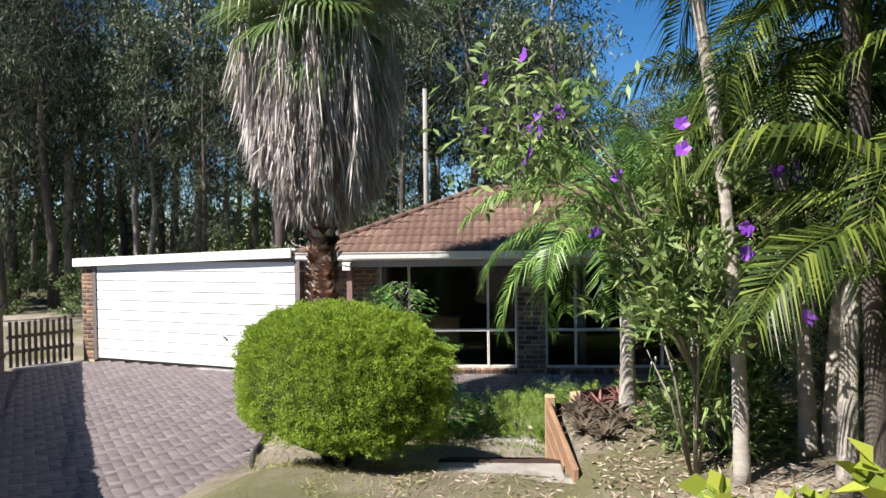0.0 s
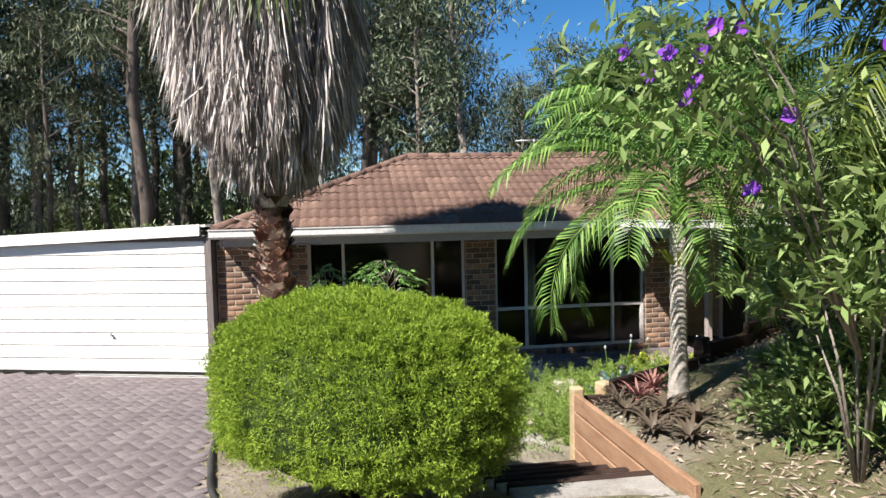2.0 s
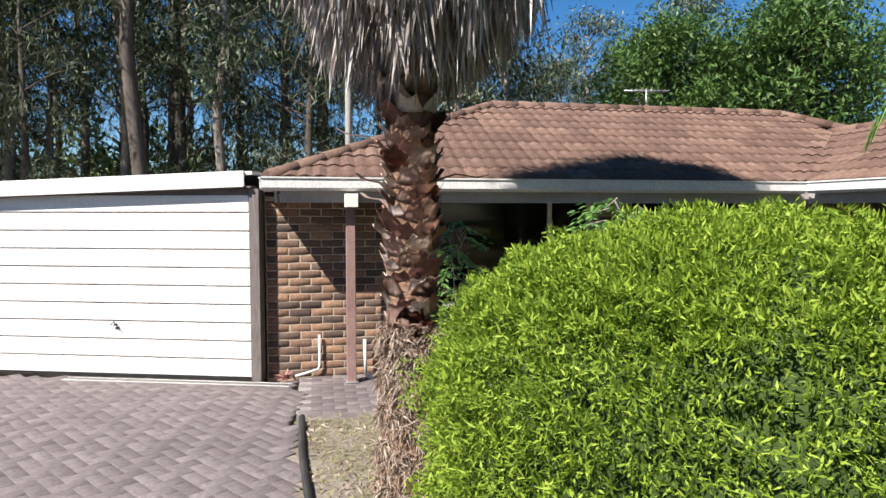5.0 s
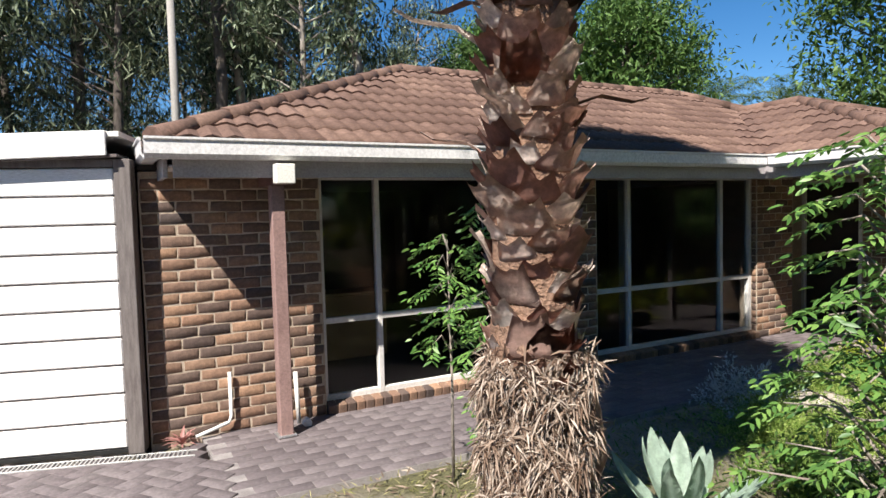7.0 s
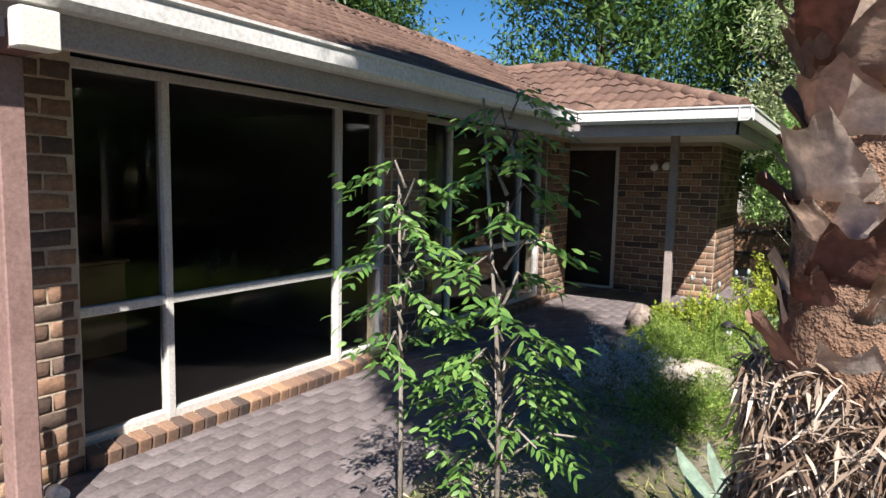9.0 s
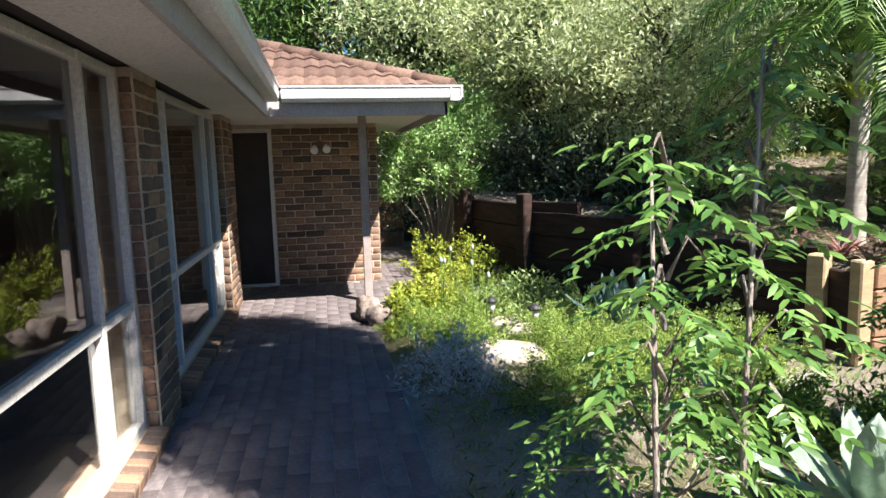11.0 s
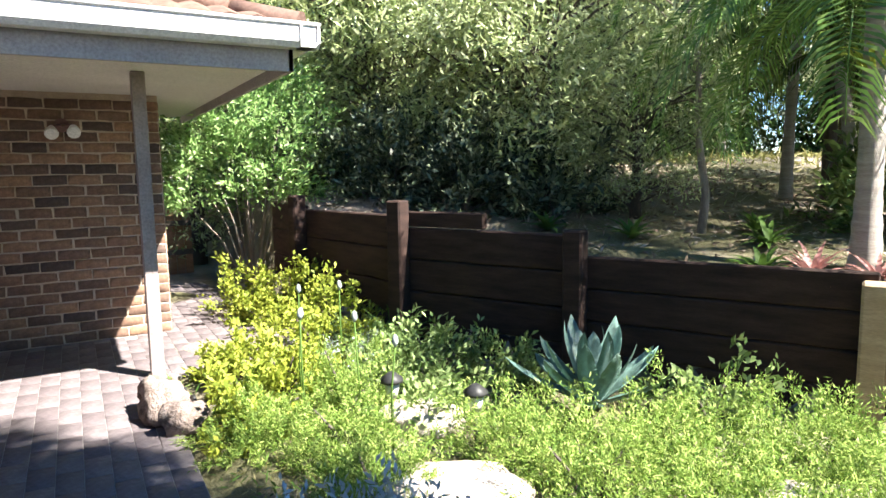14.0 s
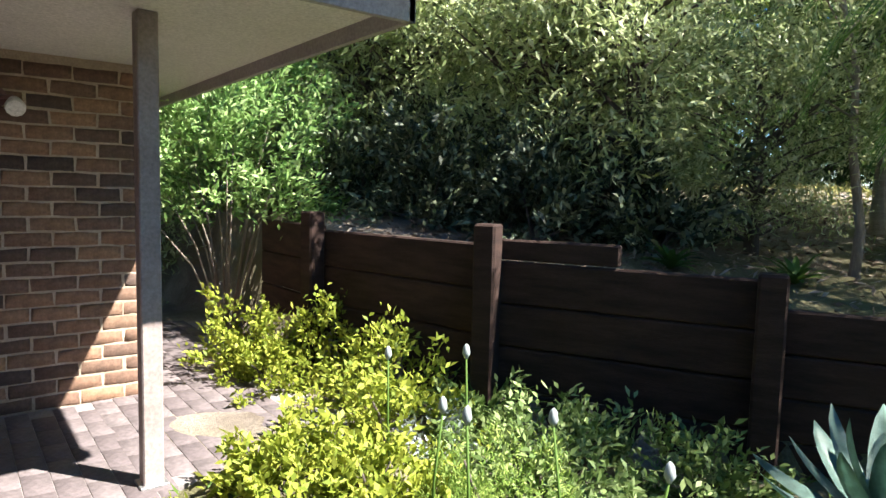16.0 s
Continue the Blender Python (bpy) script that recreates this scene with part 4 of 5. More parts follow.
# ---- tall fan palm with its skirt of dead fronds ----
PX, PY = 3.22, -3.28
fp = empty("fan_palm", (PX, PY, 0))
bm = bmesh.new()
tube(bm, [(0, 0, -.1), (0, 0, .3), (.0, .01, .8), (.0, .0, 1.5), (.0, .01, 2.4), (-.01, .02, 3.4), (-.02, .03, 4.8), (-.02, .03, 6.3)], [.24, .21, .185, .155, .15, .155, .16, .14], 18)
for v in bm.verts:
    v.co += v.co.normalized() * noise.noise(v.co * 6) * .02
part("trunk", bm, M_PALMBARK, fp, smooth=True)
boot_meshes = []
for var in range(4):
    bm = bmesh.new()
    w, h = .115 + .02 * var / 3, .125 + .03 * (var % 2)
    grid = []
    for r_ in range(5):
        s = r_ / 4
        row = []
        for c_ in range(7):
            u_ = c_ / 3 - 1
            jag = noise.noise((c_ * 1.7 + var * 9, r_ * 1.3, var * 3.1))
            x_ = u_ * w * (1 - .42 * s ** 1.5) * (1 + .10 * jag)
            z_ = -.02 + h * s + (.03 * jag + .035 * u_ * u_ - .01 if r_ == 4 else .006 * jag)
            y_ = .19 - math.sqrt(.21 ** 2 - min(.2, abs(x_)) ** 2) - .062 * s ** 1.8 - .03 * jag * s
            row.append(bm.verts.new((x_, y_, z_)))
        grid.append(row)
    for r_ in range(4):
        for c_ in range(6):
            f = bm.faces.new((grid[r_][c_], grid[r_][c_ + 1], grid[r_ + 1][c_ + 1], grid[r_ + 1][c_]))
            f.smooth = True
    bmesh.ops.solidify(bm, geom=bm.faces[:], thickness=-.012)
    me = bpy.data.meshes.new("frond_boot")
    bm.to_mesh(me)
    bm.free()
    me.materials.append(M_BOOT)
    boot_meshes.append(me)
rb = random.Random(5)
k = 0
z = .95
while z < 3.3:
    for j in range(6):
        a = k * 137.5 + rb.uniform(-12, 12)
        rr = .147
        ob = new("frond_boot", boot_meshes[rb.randrange(4)])
        ob.parent = fp
        x, y = math.sin(radians(a)) * rr, -math.cos(radians(a)) * rr
        tilt = rb.uniform(-2, 16) if z > 1.35 else rb.uniform(-12, 6)
        sc = rb.uniform(.52, .9)
        ob.matrix_world = pose(PX + x, PY + y, z + rb.uniform(-.03, .03), tilt, rb.uniform(-9, 9), a) @ Matrix.Scale(sc, 4)
        k += 1
        z += .0125
# long broken stalks that stick out
for a, zz, ln in ((200, 2.45, .36), (250, 2.25, .40), (160, 2.15, .34), (95, 2.55, .34), (75, 2.05, .36), (300, 1.95, .32), (30, 2.75, .3), (225, 1.85, .33), (265, 2.7, .34)):
    bm = bmesh.new()
    strip(bm, [(0, 0, 0), (0, -ln * .4, .05), (0, -ln * .8, .03), (0, -ln, .05)], [.045, .03, .026, .018], (1, 0, 0), .3)
    bmesh.ops.solidify(bm, geom=bm.faces[:], thickness=.014)
    ob = part("broken_stalk", bm, M_BOOT, fp)
    ob.matrix_local = pose(math.sin(radians(a)) * .14, -math.cos(radians(a)) * .14, zz, rb.uniform(-20, 8), 0, a)
bm = bmesh.new()
strip(bm, [(0, 0, 0), (0, -.03, -.12), (0, -.05, -.3), (0, -.02, -.42)], [.03, .07, .075, .03], (1, 0, 0), .2)
bmesh.ops.solidify(bm, geom=bm.faces[:], thickness=.012)
ob = part("peeling_boot", bm, surface("pale_boot", (.52, .42, .38), (.62, .52, .48), 6, 40, .8, .3), fp, "pale peeling frond base")
ob.matrix_local = pose(.17, -.12, 1.02, 0, 0, 60)
# shaggy fibre round the lower trunk
n = 17000
a = rng.random(n) * 2 * math.pi
zz = rng.random(n) ** .9 * 1.14
tuft = np.sin(zz * 26 + np.sin(a * 3) * 1.5)
rad = .175 + .035 * rng.random(n) + .025 * tuft + .08 * np.maximum(0, .45 - zz)
p = np.stack([np.cos(a) * rad, np.sin(a) * rad, zz], 1)
turn = rng.normal(size=n) * .8
d = np.stack([np.cos(a) * .14 - np.sin(a) * turn, np.sin(a) * .14 + np.cos(a) * turn, -.55 + .45 * rng.normal(size=n)], 1) + rng.normal(size=(n, 3)) * .22
finish("fibre", leaf_mesh("fibre", p, d, .04 + .075 * rng.random(n), .008, M_FIBRE, .2), None, fp)
# skirt: bunches of dead fronds that hang in uneven lengths
SP, SD, SLEN = [], [], []
for i in range(150):
    a = i * 2.399963 + rng.normal() * .2
    t = (i + .5) / 150
    rad = .22 + .82 * t ** .75 * (.9 + .2 * rng.random())
    low_z = 2.46 + .45 * t + .35 * rng.random() + .18 * math.sin(a * 2 + 1) * t
    top_z = 3.7 + 1.5 * t ** .6
    m_ = 150
    hang = rng.random(m_)
    c = np.stack([np.cos(a) * rad * (1.0 - .22 * (1 - hang)) + rng.normal(size=m_) * .05, np.sin(a) * rad * (1.0 - .22 * (1 - hang)) + rng.normal(size=m_) * .05, low_z + .30 + (top_z - low_z - .3) * hang], 1)
    SP.append(c)
    SD.append(np.stack([np.full(m_, np.cos(a) * .06), np.full(m_, np.sin(a) * .06), -np.ones(m_)], 1) + rng.normal(size=(m_, 3)) * np.array([.14, .14, .05]))
    SLEN.append(.22 + .45 * rng.random(m_) * (.5 + hang))
finish("dead_frond_skirt", leaf_mesh("dead_frond_skirt", np.concatenate(SP), np.concatenate(SD), np.concatenate(SLEN), .021, M_DEAD), None, fp)
n = 300
a = rng.random(n) * 2 * math.pi
p = np.stack([np.cos(a) * .15, np.sin(a) * .15, 3.6 + 1.6 * rng.random(n)], 1)
d = np.stack([np.cos(a), np.sin(a), -.2 + .5 * rng.random(n)], 1)
finish("dead_stalk_layer", leaf_mesh("dead_stalk_layer", p, d, .95, .03, M_DEAD, .35), None, fp)
# green fans
for i in range(46):
    az = i * 2.399963
    el = radians(-52 + 128 * (i / 46))
    L_ = .66 + .26 * rng.random()
    c = Vector((math.cos(az) * math.cos(el), math.sin(az) * math.cos(el), math.sin(el)))
    foot = Vector((0, 0, 5.45 + 1.05 * i / 46))
    hub = foot + c * L_
    bm = bmesh.new()
    tube(bm, [foot, foot.lerp(hub, .5) + Vector((0, 0, .03)), hub], [.024, .018, .013], 5)
    sd = Vector((-math.sin(az), math.cos(az), 0))
    upv = sd.cross(c)
    for j in range(38):
        th = radians(-125 + 250 * j / 37)
        v = (c * math.cos(th) + sd * math.sin(th)).normalized()
        ln = .86 * (1 - .25 * abs(th) / 2.2) * (.9 + .2 * rng.random())
        m_ = hub + v * ln * .5
        k_ = hub + v * ln * .8 + Vector((0, 0, -.10 * ln))
        e_ = k_ + v * ln * .1 + Vector((0, 0, -.30 * ln * (.5 + rng.random())))
        w = v.cross(upv).normalized() * .026
        x = [bm.verts.new(hub), bm.verts.new(m_ + w), bm.verts.new(m_ - w), bm.verts.new(k_ + w * .5), bm.verts.new(k_ - w * .5), bm.verts.new(e_)]
        bm.faces.new((x[0], x[1], x[2]))
        bm.faces.new((x[1], x[3], x[4], x[2]))
        bm.faces.new((x[3], x[5], x[4]))
    part("fan_frond", bm, M_FAN, fp)
tagged(fp, "tall fan palm with rough boots and grey dead frond skirt", "palm")


# ---- feather palm on the upper bed ----
def feather_palm(at, trunk_h, r, n, length, label, mat, leaflet=.34, lean=(0, 0), ring=True):
    f = empty("feather_palm", at)
    bm = bmesh.new()
    pts = [(lean[0] * s * s, lean[1] * s * s, -.08 + (trunk_h + .08) * s) for s in np.linspace(0, 1, 26)]
    tube(bm, pts, [r * (1.35 - .35 * min(1, s * 3)) * (1 + (.05 if i % 2 else -.03)) for i, s in enumerate(np.linspace(0, 1, 26))], 12)
    part("trunk", bm, M_RINGBARK if ring else M_DTRUNK, f)
    bm = bmesh.new()
    top = Vector(pts[-1])
    tube(bm, [top, top + Vector((0, 0, .25)), top + Vector((0, 0, .5))], [r * 1.0, r * .9, r * .35], 10)
    part("crownshaft", bm, M_FEATHER if ring else M_PALMBARK, f)
    for i in range(n):
        bm = bmesh.new()
        az = i * 2.399963 + rng.random() * .3
        el = radians(-5 + 80 * i / n)
        frond(bm, top + Vector((0, 0, .15 + .3 * i / n)), az, el, length * (.85 + .25 * rng.random()), radians(95 + 50 * rng.random()), leaflet, 52, .011, .25, .5)
        part("frond", bm, mat, f)
    return tagged(f, label, "palm", group="feather palms")


gp = feather_palm((6.73, -5.25, .76), 1.5, .07, 34, 1.75, "slender feather palm with a pale ringed trunk", M_FEATHER)
cb = empty("clinging_bromeliad", (6.73, -5.25, .76))
for i in range(14):
    a = i * 2.4
    bm = bmesh.new()
    strip(bm, [(.07 * math.cos(a), .07 * math.sin(a), 1.15), (.16 * math.cos(a), .16 * math.sin(a), 1.27), (.27 * math.cos(a), .27 * math.sin(a), 1.27)], [.012, .016, .003], (-math.sin(a), math.cos(a), 0), .2)
    part("blade", bm, M_YELLOWG, cb)
tagged(cb, "yellow green bromeliad clinging to the palm trunk", "bromeliad")

# golden cane palms behind the flowering shrub
for k, (x, y, h, ln, n) in enumerate(((7.6, -7.5, 2.6, 1.7, 14), (8.1, -7.9, 3.0, 1.9, 14), (7.5, -8.3, 1.1, 1.4, 11), (8.5, -7.2, 2.2, 1.6, 12), (8.0, -8.7, 3.4, 2.0, 13), (8.6, -8.3, 1.6, 1.7, 12), (7.75, -7.0, 1.3, 1.4, 10), (7.55, -7.9, 3.3, 1.6, 14), (8.2, -7.4, 3.9, 1.9, 14), (7.6, -7.0, 2.0, 1.5, 12))):
    feather_palm((x, y, ground_z(x, y)), h, .05, n, ln, "golden cane palm with yellow green fronds", M_CANE if k != 1 else M_FEATHER, .42, (.15 * (-1) ** k, .1), k % 3 == 0)
feather_palm((7.0, -7.4, ground_z(7.0, -7.4)), 4.6, .04, 16, 2.2, "tall leaning feather palm with a smooth grey trunk", M_FEATHER, .5, (-.55, .1))


# ---- flowering shrub ----
def flowering(at):
    s = shrub("flowering_shrub", at, (.64, .6, 2.35), 2900, (.125, .034), M_TIBO, "tall loose shrub with purple flowers and soft green leaves", "shrub", .22, .1, 5, M_TRUNK, .35, sprays=120, foot=.42)
    n = 34
    c = sphere_pts(n)
    c[:, 2] = np.abs(c[:, 2]) * .55 + .38
    c = c * np.array([.78, .78, 2.6]) * (.92 + .15 * rng.random(n))[:, None]
    c[:12, 0] = -np.abs(c[:12, 0])
    for i in range(12):
        c[i] = (-.85 - .75 * rng.random(), .15 * rng.normal() - .1, 2.0 + .85 * rng.random())
    for i in range(6):
        bm = bmesh.new()
        e = Vector(c[i * 2])
        tube(bm, [(0, 0, .7), tuple(e * .5 + Vector((0, 0, .75))), tuple(e)], [.012, .008, .004], 5)
        part("long_branch", bm, M_TRUNK, s)
    m_ = 620
    q = c[rng.integers(0, 12, m_)] + rng.normal(size=(m_, 3)) * np.array([.2, .2, .16]) - np.array([0, 0, .08])
    finish("branch_foliage", leaf_mesh("branch_foliage", q, rng.normal(size=(m_, 3)) + np.array([0, 0, -.5]), .11, .035, M_TIBO, .1), None, s)
    for i in range(n):
        bm = bmesh.new()
        for j in range(5):
            a = j * math.pi / 2.5 + i
            fwd = Vector((c[i][0], c[i][1] - .35, .25)).normalized()
            e1 = fwd.orthogonal().normalized()
            e2 = fwd.cross(e1)
            b = e1 * math.cos(a) * .85 + e2 * math.sin(a) * .85 + fwd * (.1 + .5 * rng.random())
            sd = (e2 * math.cos(a) - e1 * math.sin(a)) * .8
            p0 = Vector(c[i])
            bm.faces.new([bm.verts.new(p0), bm.verts.new(p0 + b * .04 + sd * .03), bm.verts.new(p0 + b * .065), bm.verts.new(p0 + b * .04 - sd * .03)])
        part("flower", bm, M_PURPLE, s, "purple open flower")
    return s


flowering((6.78, -7.15, ground_z(6.78, -7.15)))
shrub("flowering_shrub", (7.15, -6.5, ground_z(7.15, -6.5)), (.55, .6, .95), 1300, (.12, .035), M_TIBO, "loose grey green shrub on the sandy bed", lump=.25, stems=6)
shrub("flowering_shrub", (7.1, -6.85, ground_z(7.1, -6.85)), (.45, .4, 1.4), 1200, (.13, .026), M_TIBO, "loose grey green shrub with long narrow leaves", lump=.25, stems=8, up=.2, foot=.1)
shrub("low_plant", (6.75, -8.9, ground_z(6.75, -8.9)), (.5, .4, .5), 260, (.13, .11), M_YELLOWG, "low plant with broad yellow green leaves", "plant", group="low broad-leaved plants")
shrub("low_plant", (7.4, -9.0, ground_z(7.4, -9)), (.5, .4, .8), 300, (.14, .12), M_YELLOWG, "low plant with broad yellow green leaves", "plant", group="low broad-leaved plants")

# ---- young tree with paired leaflets ----
def young_tree(at, h, seed, label, n_br=15, spread=.75, bare=.35):
    r = random.Random(seed)
    t = empty("young_tree", at)
    bm = bmesh.new()
    top = Vector((r.uniform(-.1, .1), r.uniform(-.1, .1), h))
    tube(bm, [(0, 0, -.05), (.02, .02, h * .4), tuple(top)], [.013, .009, .004], 6)
    P, D = [], []
    for i in range(n_br):
        z = h * (bare + (1 - bare) * i / n_br)
        az = i * 2.4 + r.random()
        foot = Vector((.01, .01, z))
        ln = spread * (1.05 - .6 * i / n_br) * r.uniform(.7, 1.1)
        end = foot + Vector((math.cos(az) * ln, math.sin(az) * ln, ln * .45))
        mid = foot.lerp(end, .5) + Vector((0, 0, .08))
        tube(bm, [foot, mid, end], [.008, .006, .003], 5)
        for q in range(3):
            b0 = mid.lerp(end, q / 2)
            a2 = az + (q - 1) * .9 + r.uniform(-.3, .3)
            dv = Vector((math.cos(a2), math.sin(a2), -.12))
            sd = Vector((-math.sin(a2), math.cos(a2), 0))
            for m_ in range(6):
                s = b0 + dv * (.02 + .027 * m_) + Vector((0, 0, -.006 * m_ * m_ * .3))
                for sg in (-1, 1):
                    P.append(s)
                    D.append(sd * sg * .8 + dv * .55 + Vector((r.uniform(-.2, .2), r.uniform(-.2, .2), r.uniform(-.4, .1))))
            P.append(b0 + dv * .18)
            D.append(dv)
    part("trunk", bm, M_TRUNK, t)
    n = len(P)
    finish("foliage", leaf_mesh("foliage", np.array([tuple(v) for v in P]), np.array([tuple(v) for v in D]), .054 * (.7 + .5 * rng.random(n)), .019, M_ASH, .2, True), None, t)
    return tagged(t, label, "tree", group="young trees")


YT = "slim young tree with glossy paired leaflets"
young_tree((3.77, -2.2, 0), 1.75, 1, YT, 16, .18, .4)
young_tree((3.63, -1.86, 0), 1.5, 5, YT, 12, .15, .5)
young_tree((4.02, -2.08, 0), .72, 3, "knee-high seedling with glossy paired leaflets", 16, .36)
young_tree((4.35, -4.0, 0), 1.85, 2, "bushy young tree with glossy paired leaflets", 60, .45, .2)
young_tree((4.62, -4.1, .0), 1.2, 8, "bushy young tree with glossy paired leaflets", 44, .5, .10)

# ---- shrubs of the sunken garden ----
def low(x, y, sx, sy, h, mat, n, leaf, label, **kw):
    return shrub("garden_shrub", (x, y, 0), (sx, sy, h), n, leaf, mat, label, group="garden shrubs", **kw)


FE = "low feathery yellow green shrub in the sunken garden"
for x, y, sx, sy, h in ((5.9, -2.4, .48, .42, .30), (6.45, -2.8, .52, .46, .37), (6.0, -3.15, .48, .42, .33), (7.0, -2.85, .45, .38, .27), (6.5, -3.4, .45, .38, .38), (6.15, -3.85, .42, .36, .34), (7.35, -2.15, .4, .34, .27), (8.0, -2.35, .42, .36, .30), (7.8, -1.85, .36, .28, .24), (5.6, -3.0, .4, .4, .35), (6.85, -2.05, .35, .3, .28), (5.75, -3.6, .4, .35, .35)):
    low(x, y, sx * .86, sy * .86, h * 1.08, M_FEATHERY, 9500, (.030, .0058), FE, up=.75, stems=6, lump=.34, inner=.5, sprays=130)
low(6.45, -1.87, .48, .34, .32, M_SILVER, 2200, (.045, .014), "low silver grey shrub spilling over the pavers", up=.4)
low(8.85, -2.75, .26, .26, .25, M_SILVER, 500, (.05, .016), "small silver grey shrub", up=.4)
for x, y, sx, sy, h in ((9.5, -2.85, .48, .4, .55), (9.0, -2.55, .45, .38, .52), (10.3, -2.9, .42, .35, .55), (10.9, -2.55, .42, .34, .52), (10.35, -2.5, .34, .28, .42), (8.5, -2.15, .38, .33, .38), (8.0, -1.8, .3, .26, .3), (8.9, -1.95, .3, .28, .3)):
    low(x, y, sx, sy, h, M_YELLOWG, 1800, (.05, .024), "upright yellow leaved shrub beside the path", up=.9, stems=9, lump=.3)
for x, y, sx, sy, h in ((8.3, -3.1, .45, .35, .36), (8.9, -3.0, .4, .3, .4), (7.85, -3.4, .36, .28, .30), (8.15, -2.75, .4, .35, .3), (7.6, -2.75, .35, .3, .25)):
    low(x, y, sx, sy, h, M_TIBO, 1300, (.055, .022), "dark green low shrub in the wall's shade", up=.5, lump=.25)
for x, y, sx, sy, h in ((5.05, -3.2, .42, .36, .36), (4.85, -3.75, .36, .34, .34), (5.4, -3.55, .3, .28, .28)):
    low(x, y, sx, sy, h, M_WEED, 1500, (.05, .018), "dark green low shrub beside the landing", up=.5, lump=.25)
low(6.75, -3.9, .42, .28, .42, M_TIBO, 700, (.06, .028), "thin reddish green shrub against the wall", up=.9, lump=.3)


def strappy(name, x, y, r, n, mat, label, z=None, w=.014, group="", up=50):
    s = empty(name, (x, y, ground_z(x, y) if z is None else z))
    for i in range(n):
        bm = bmesh.new()
        a = i * 2.399963
        e = radians(25 + up * rng.random())
        ln = r * (.7 + .4 * rng.random())
        c, d2 = math.cos(a), math.sin(a)
        pts = [(c * math.cos(e - q * .35) * ln * q, d2 * math.cos(e - q * .35) * ln * q, math.sin(e - q * .45) * ln * q + .01) for q in (0, .35, .7, 1)]
        strip(bm, pts, [w, w * 1.1, w * .8, .001], (-d2, c, 0), .4)
        part("blade", bm, mat, s)
    return tagged(s, label, "plant", group=group)


strappy("spiky_grass", 8.95, -3.12, .42, 60, M_WEED, "dark green spiky grass clump by the wall")
for x, y in ((6.30, -5.0), (6.55, -5.35), (6.3, -5.55), (6.6, -5.75), (6.38, -6.05), (6.25, -5.25), (6.5, -5.5), (6.22, -5.8)):
    strappy("bromeliad", x, y, .27, 22, M_BROM, "small dark bromeliad on the sandy bed", w=.016, group="dark bromeliads", up=40)
for x, y in ((6.5, -4.95), (6.75, -4.75)):
    strappy("bromeliad", x, y, .28, 26, M_REDBROM, "reddish pink bromeliad above the retaining wall", w=.014, group="red bromeliads", up=50)
for x, y in ((7.4, -5.3), (7.0, -4.65), (8.0, -4.6), (8.6, -4.3), (7.7, -5.6)):
    strappy("bromeliad", x, y, .26, 20, M_WEED, "green strappy plant on the upper bed", w=.02, group="green bed plants", up=50)


# ---- stones, log, solar lamps ----
def rock(x, y, sx, sy, sz, seed, label="pale flat sandstone rock among the shrubs"):
    bm = bmesh.new()
    bmesh.ops.create_icosphere(bm, subdivisions=3, radius=1)
    for v in bm.verts:
        c = v.co.copy()
        v.co *= 1 + .22 * noise.noise(c * 1.6 + Vector((seed, 0, 0))) + .05 * noise.noise(c * 6 + Vector((seed, 0, 0)))
        v.co = Vector((v.co.x * sx, v.co.y * sy, max(-.3, min(.75, v.co.z)) * sz))
    ob = part("rock", bm, M_ROCK, smooth=True)
    ob.matrix_world = pose(x, y, .04, 0, 0, seed * 40)
    return tagged(ob, label, "rock", group="garden rocks")


rock(7.55, -2.62, .26, .17, .12, 1)
rock(6.75, -2.32, .34, .22, .13, 2)
rock(5.85, -3.32, .36, .24, .13, 3)

lg = empty("hollow_log", (8.35, -1.46, 0))
bm = bmesh.new()
xs = np.linspace(-.24, .28, 14)
tube(bm, [(x, .02 * math.sin(x * 14), .095 + .015 * math.sin(x * 9)) for x in xs], [.10 + .018 * math.sin(x * 23 + 1) - (.03 if x > .2 else 0) for x in xs], 20)
for v in bm.verts:
    v.co += (v.co - Vector((v.co.x, 0, .1))) * (noise.noise(v.co * 11) * .45 + noise.noise(v.co * 30) * .25)
    v.co.z = max(v.co.z, .003)
part("log", bm, M_LOG, lg, smooth=True)
# Black plugs stand for the shade inside open knot holes.
for x, z, r_ in ((-.1, .13, .03), (.03, .15, .022), (.12, .10, .026), (-.03, .07, .02)):
    bm = bmesh.new()
    tube(bm, [(x, -.108, z), (x, -.09, z)], r_, 10)
    part("knot_hole_plug", bm, M_BLACK, lg)
lg.matrix_world = pose(8.35, -1.46, 0, 0, 0, 12)
tagged(lg, "short weathered log with dark knot holes on the patio edge", "log")


def solar_lamp(x, y):
    s = empty("solar_lamp", (x, y, 0))
    bm = bmesh.new()
    tube(bm, [(0, 0, -.05), (0, 0, .22)], .008, 6)
    part("stake", bm, M_BLACK, s)
    bm = bmesh.new()
    tube(bm, [(0, 0, .22), (0, 0, .30)], [.026, .042], 6)
    part("lens", bm, M_WHITE, s)
    bm = bmesh.new()
    tube(bm, [(0, 0, .30), (0, 0, .315), (0, 0, .35)], [.06, .062, .018], 8)
    part("cap", bm, M_BLACK, s)
    return tagged(s, "small black solar garden lamp on a stake", "lamp", group="solar lamps")


solar_lamp(7.5, -2.42)
solar_lamp(7.12, -2.68)

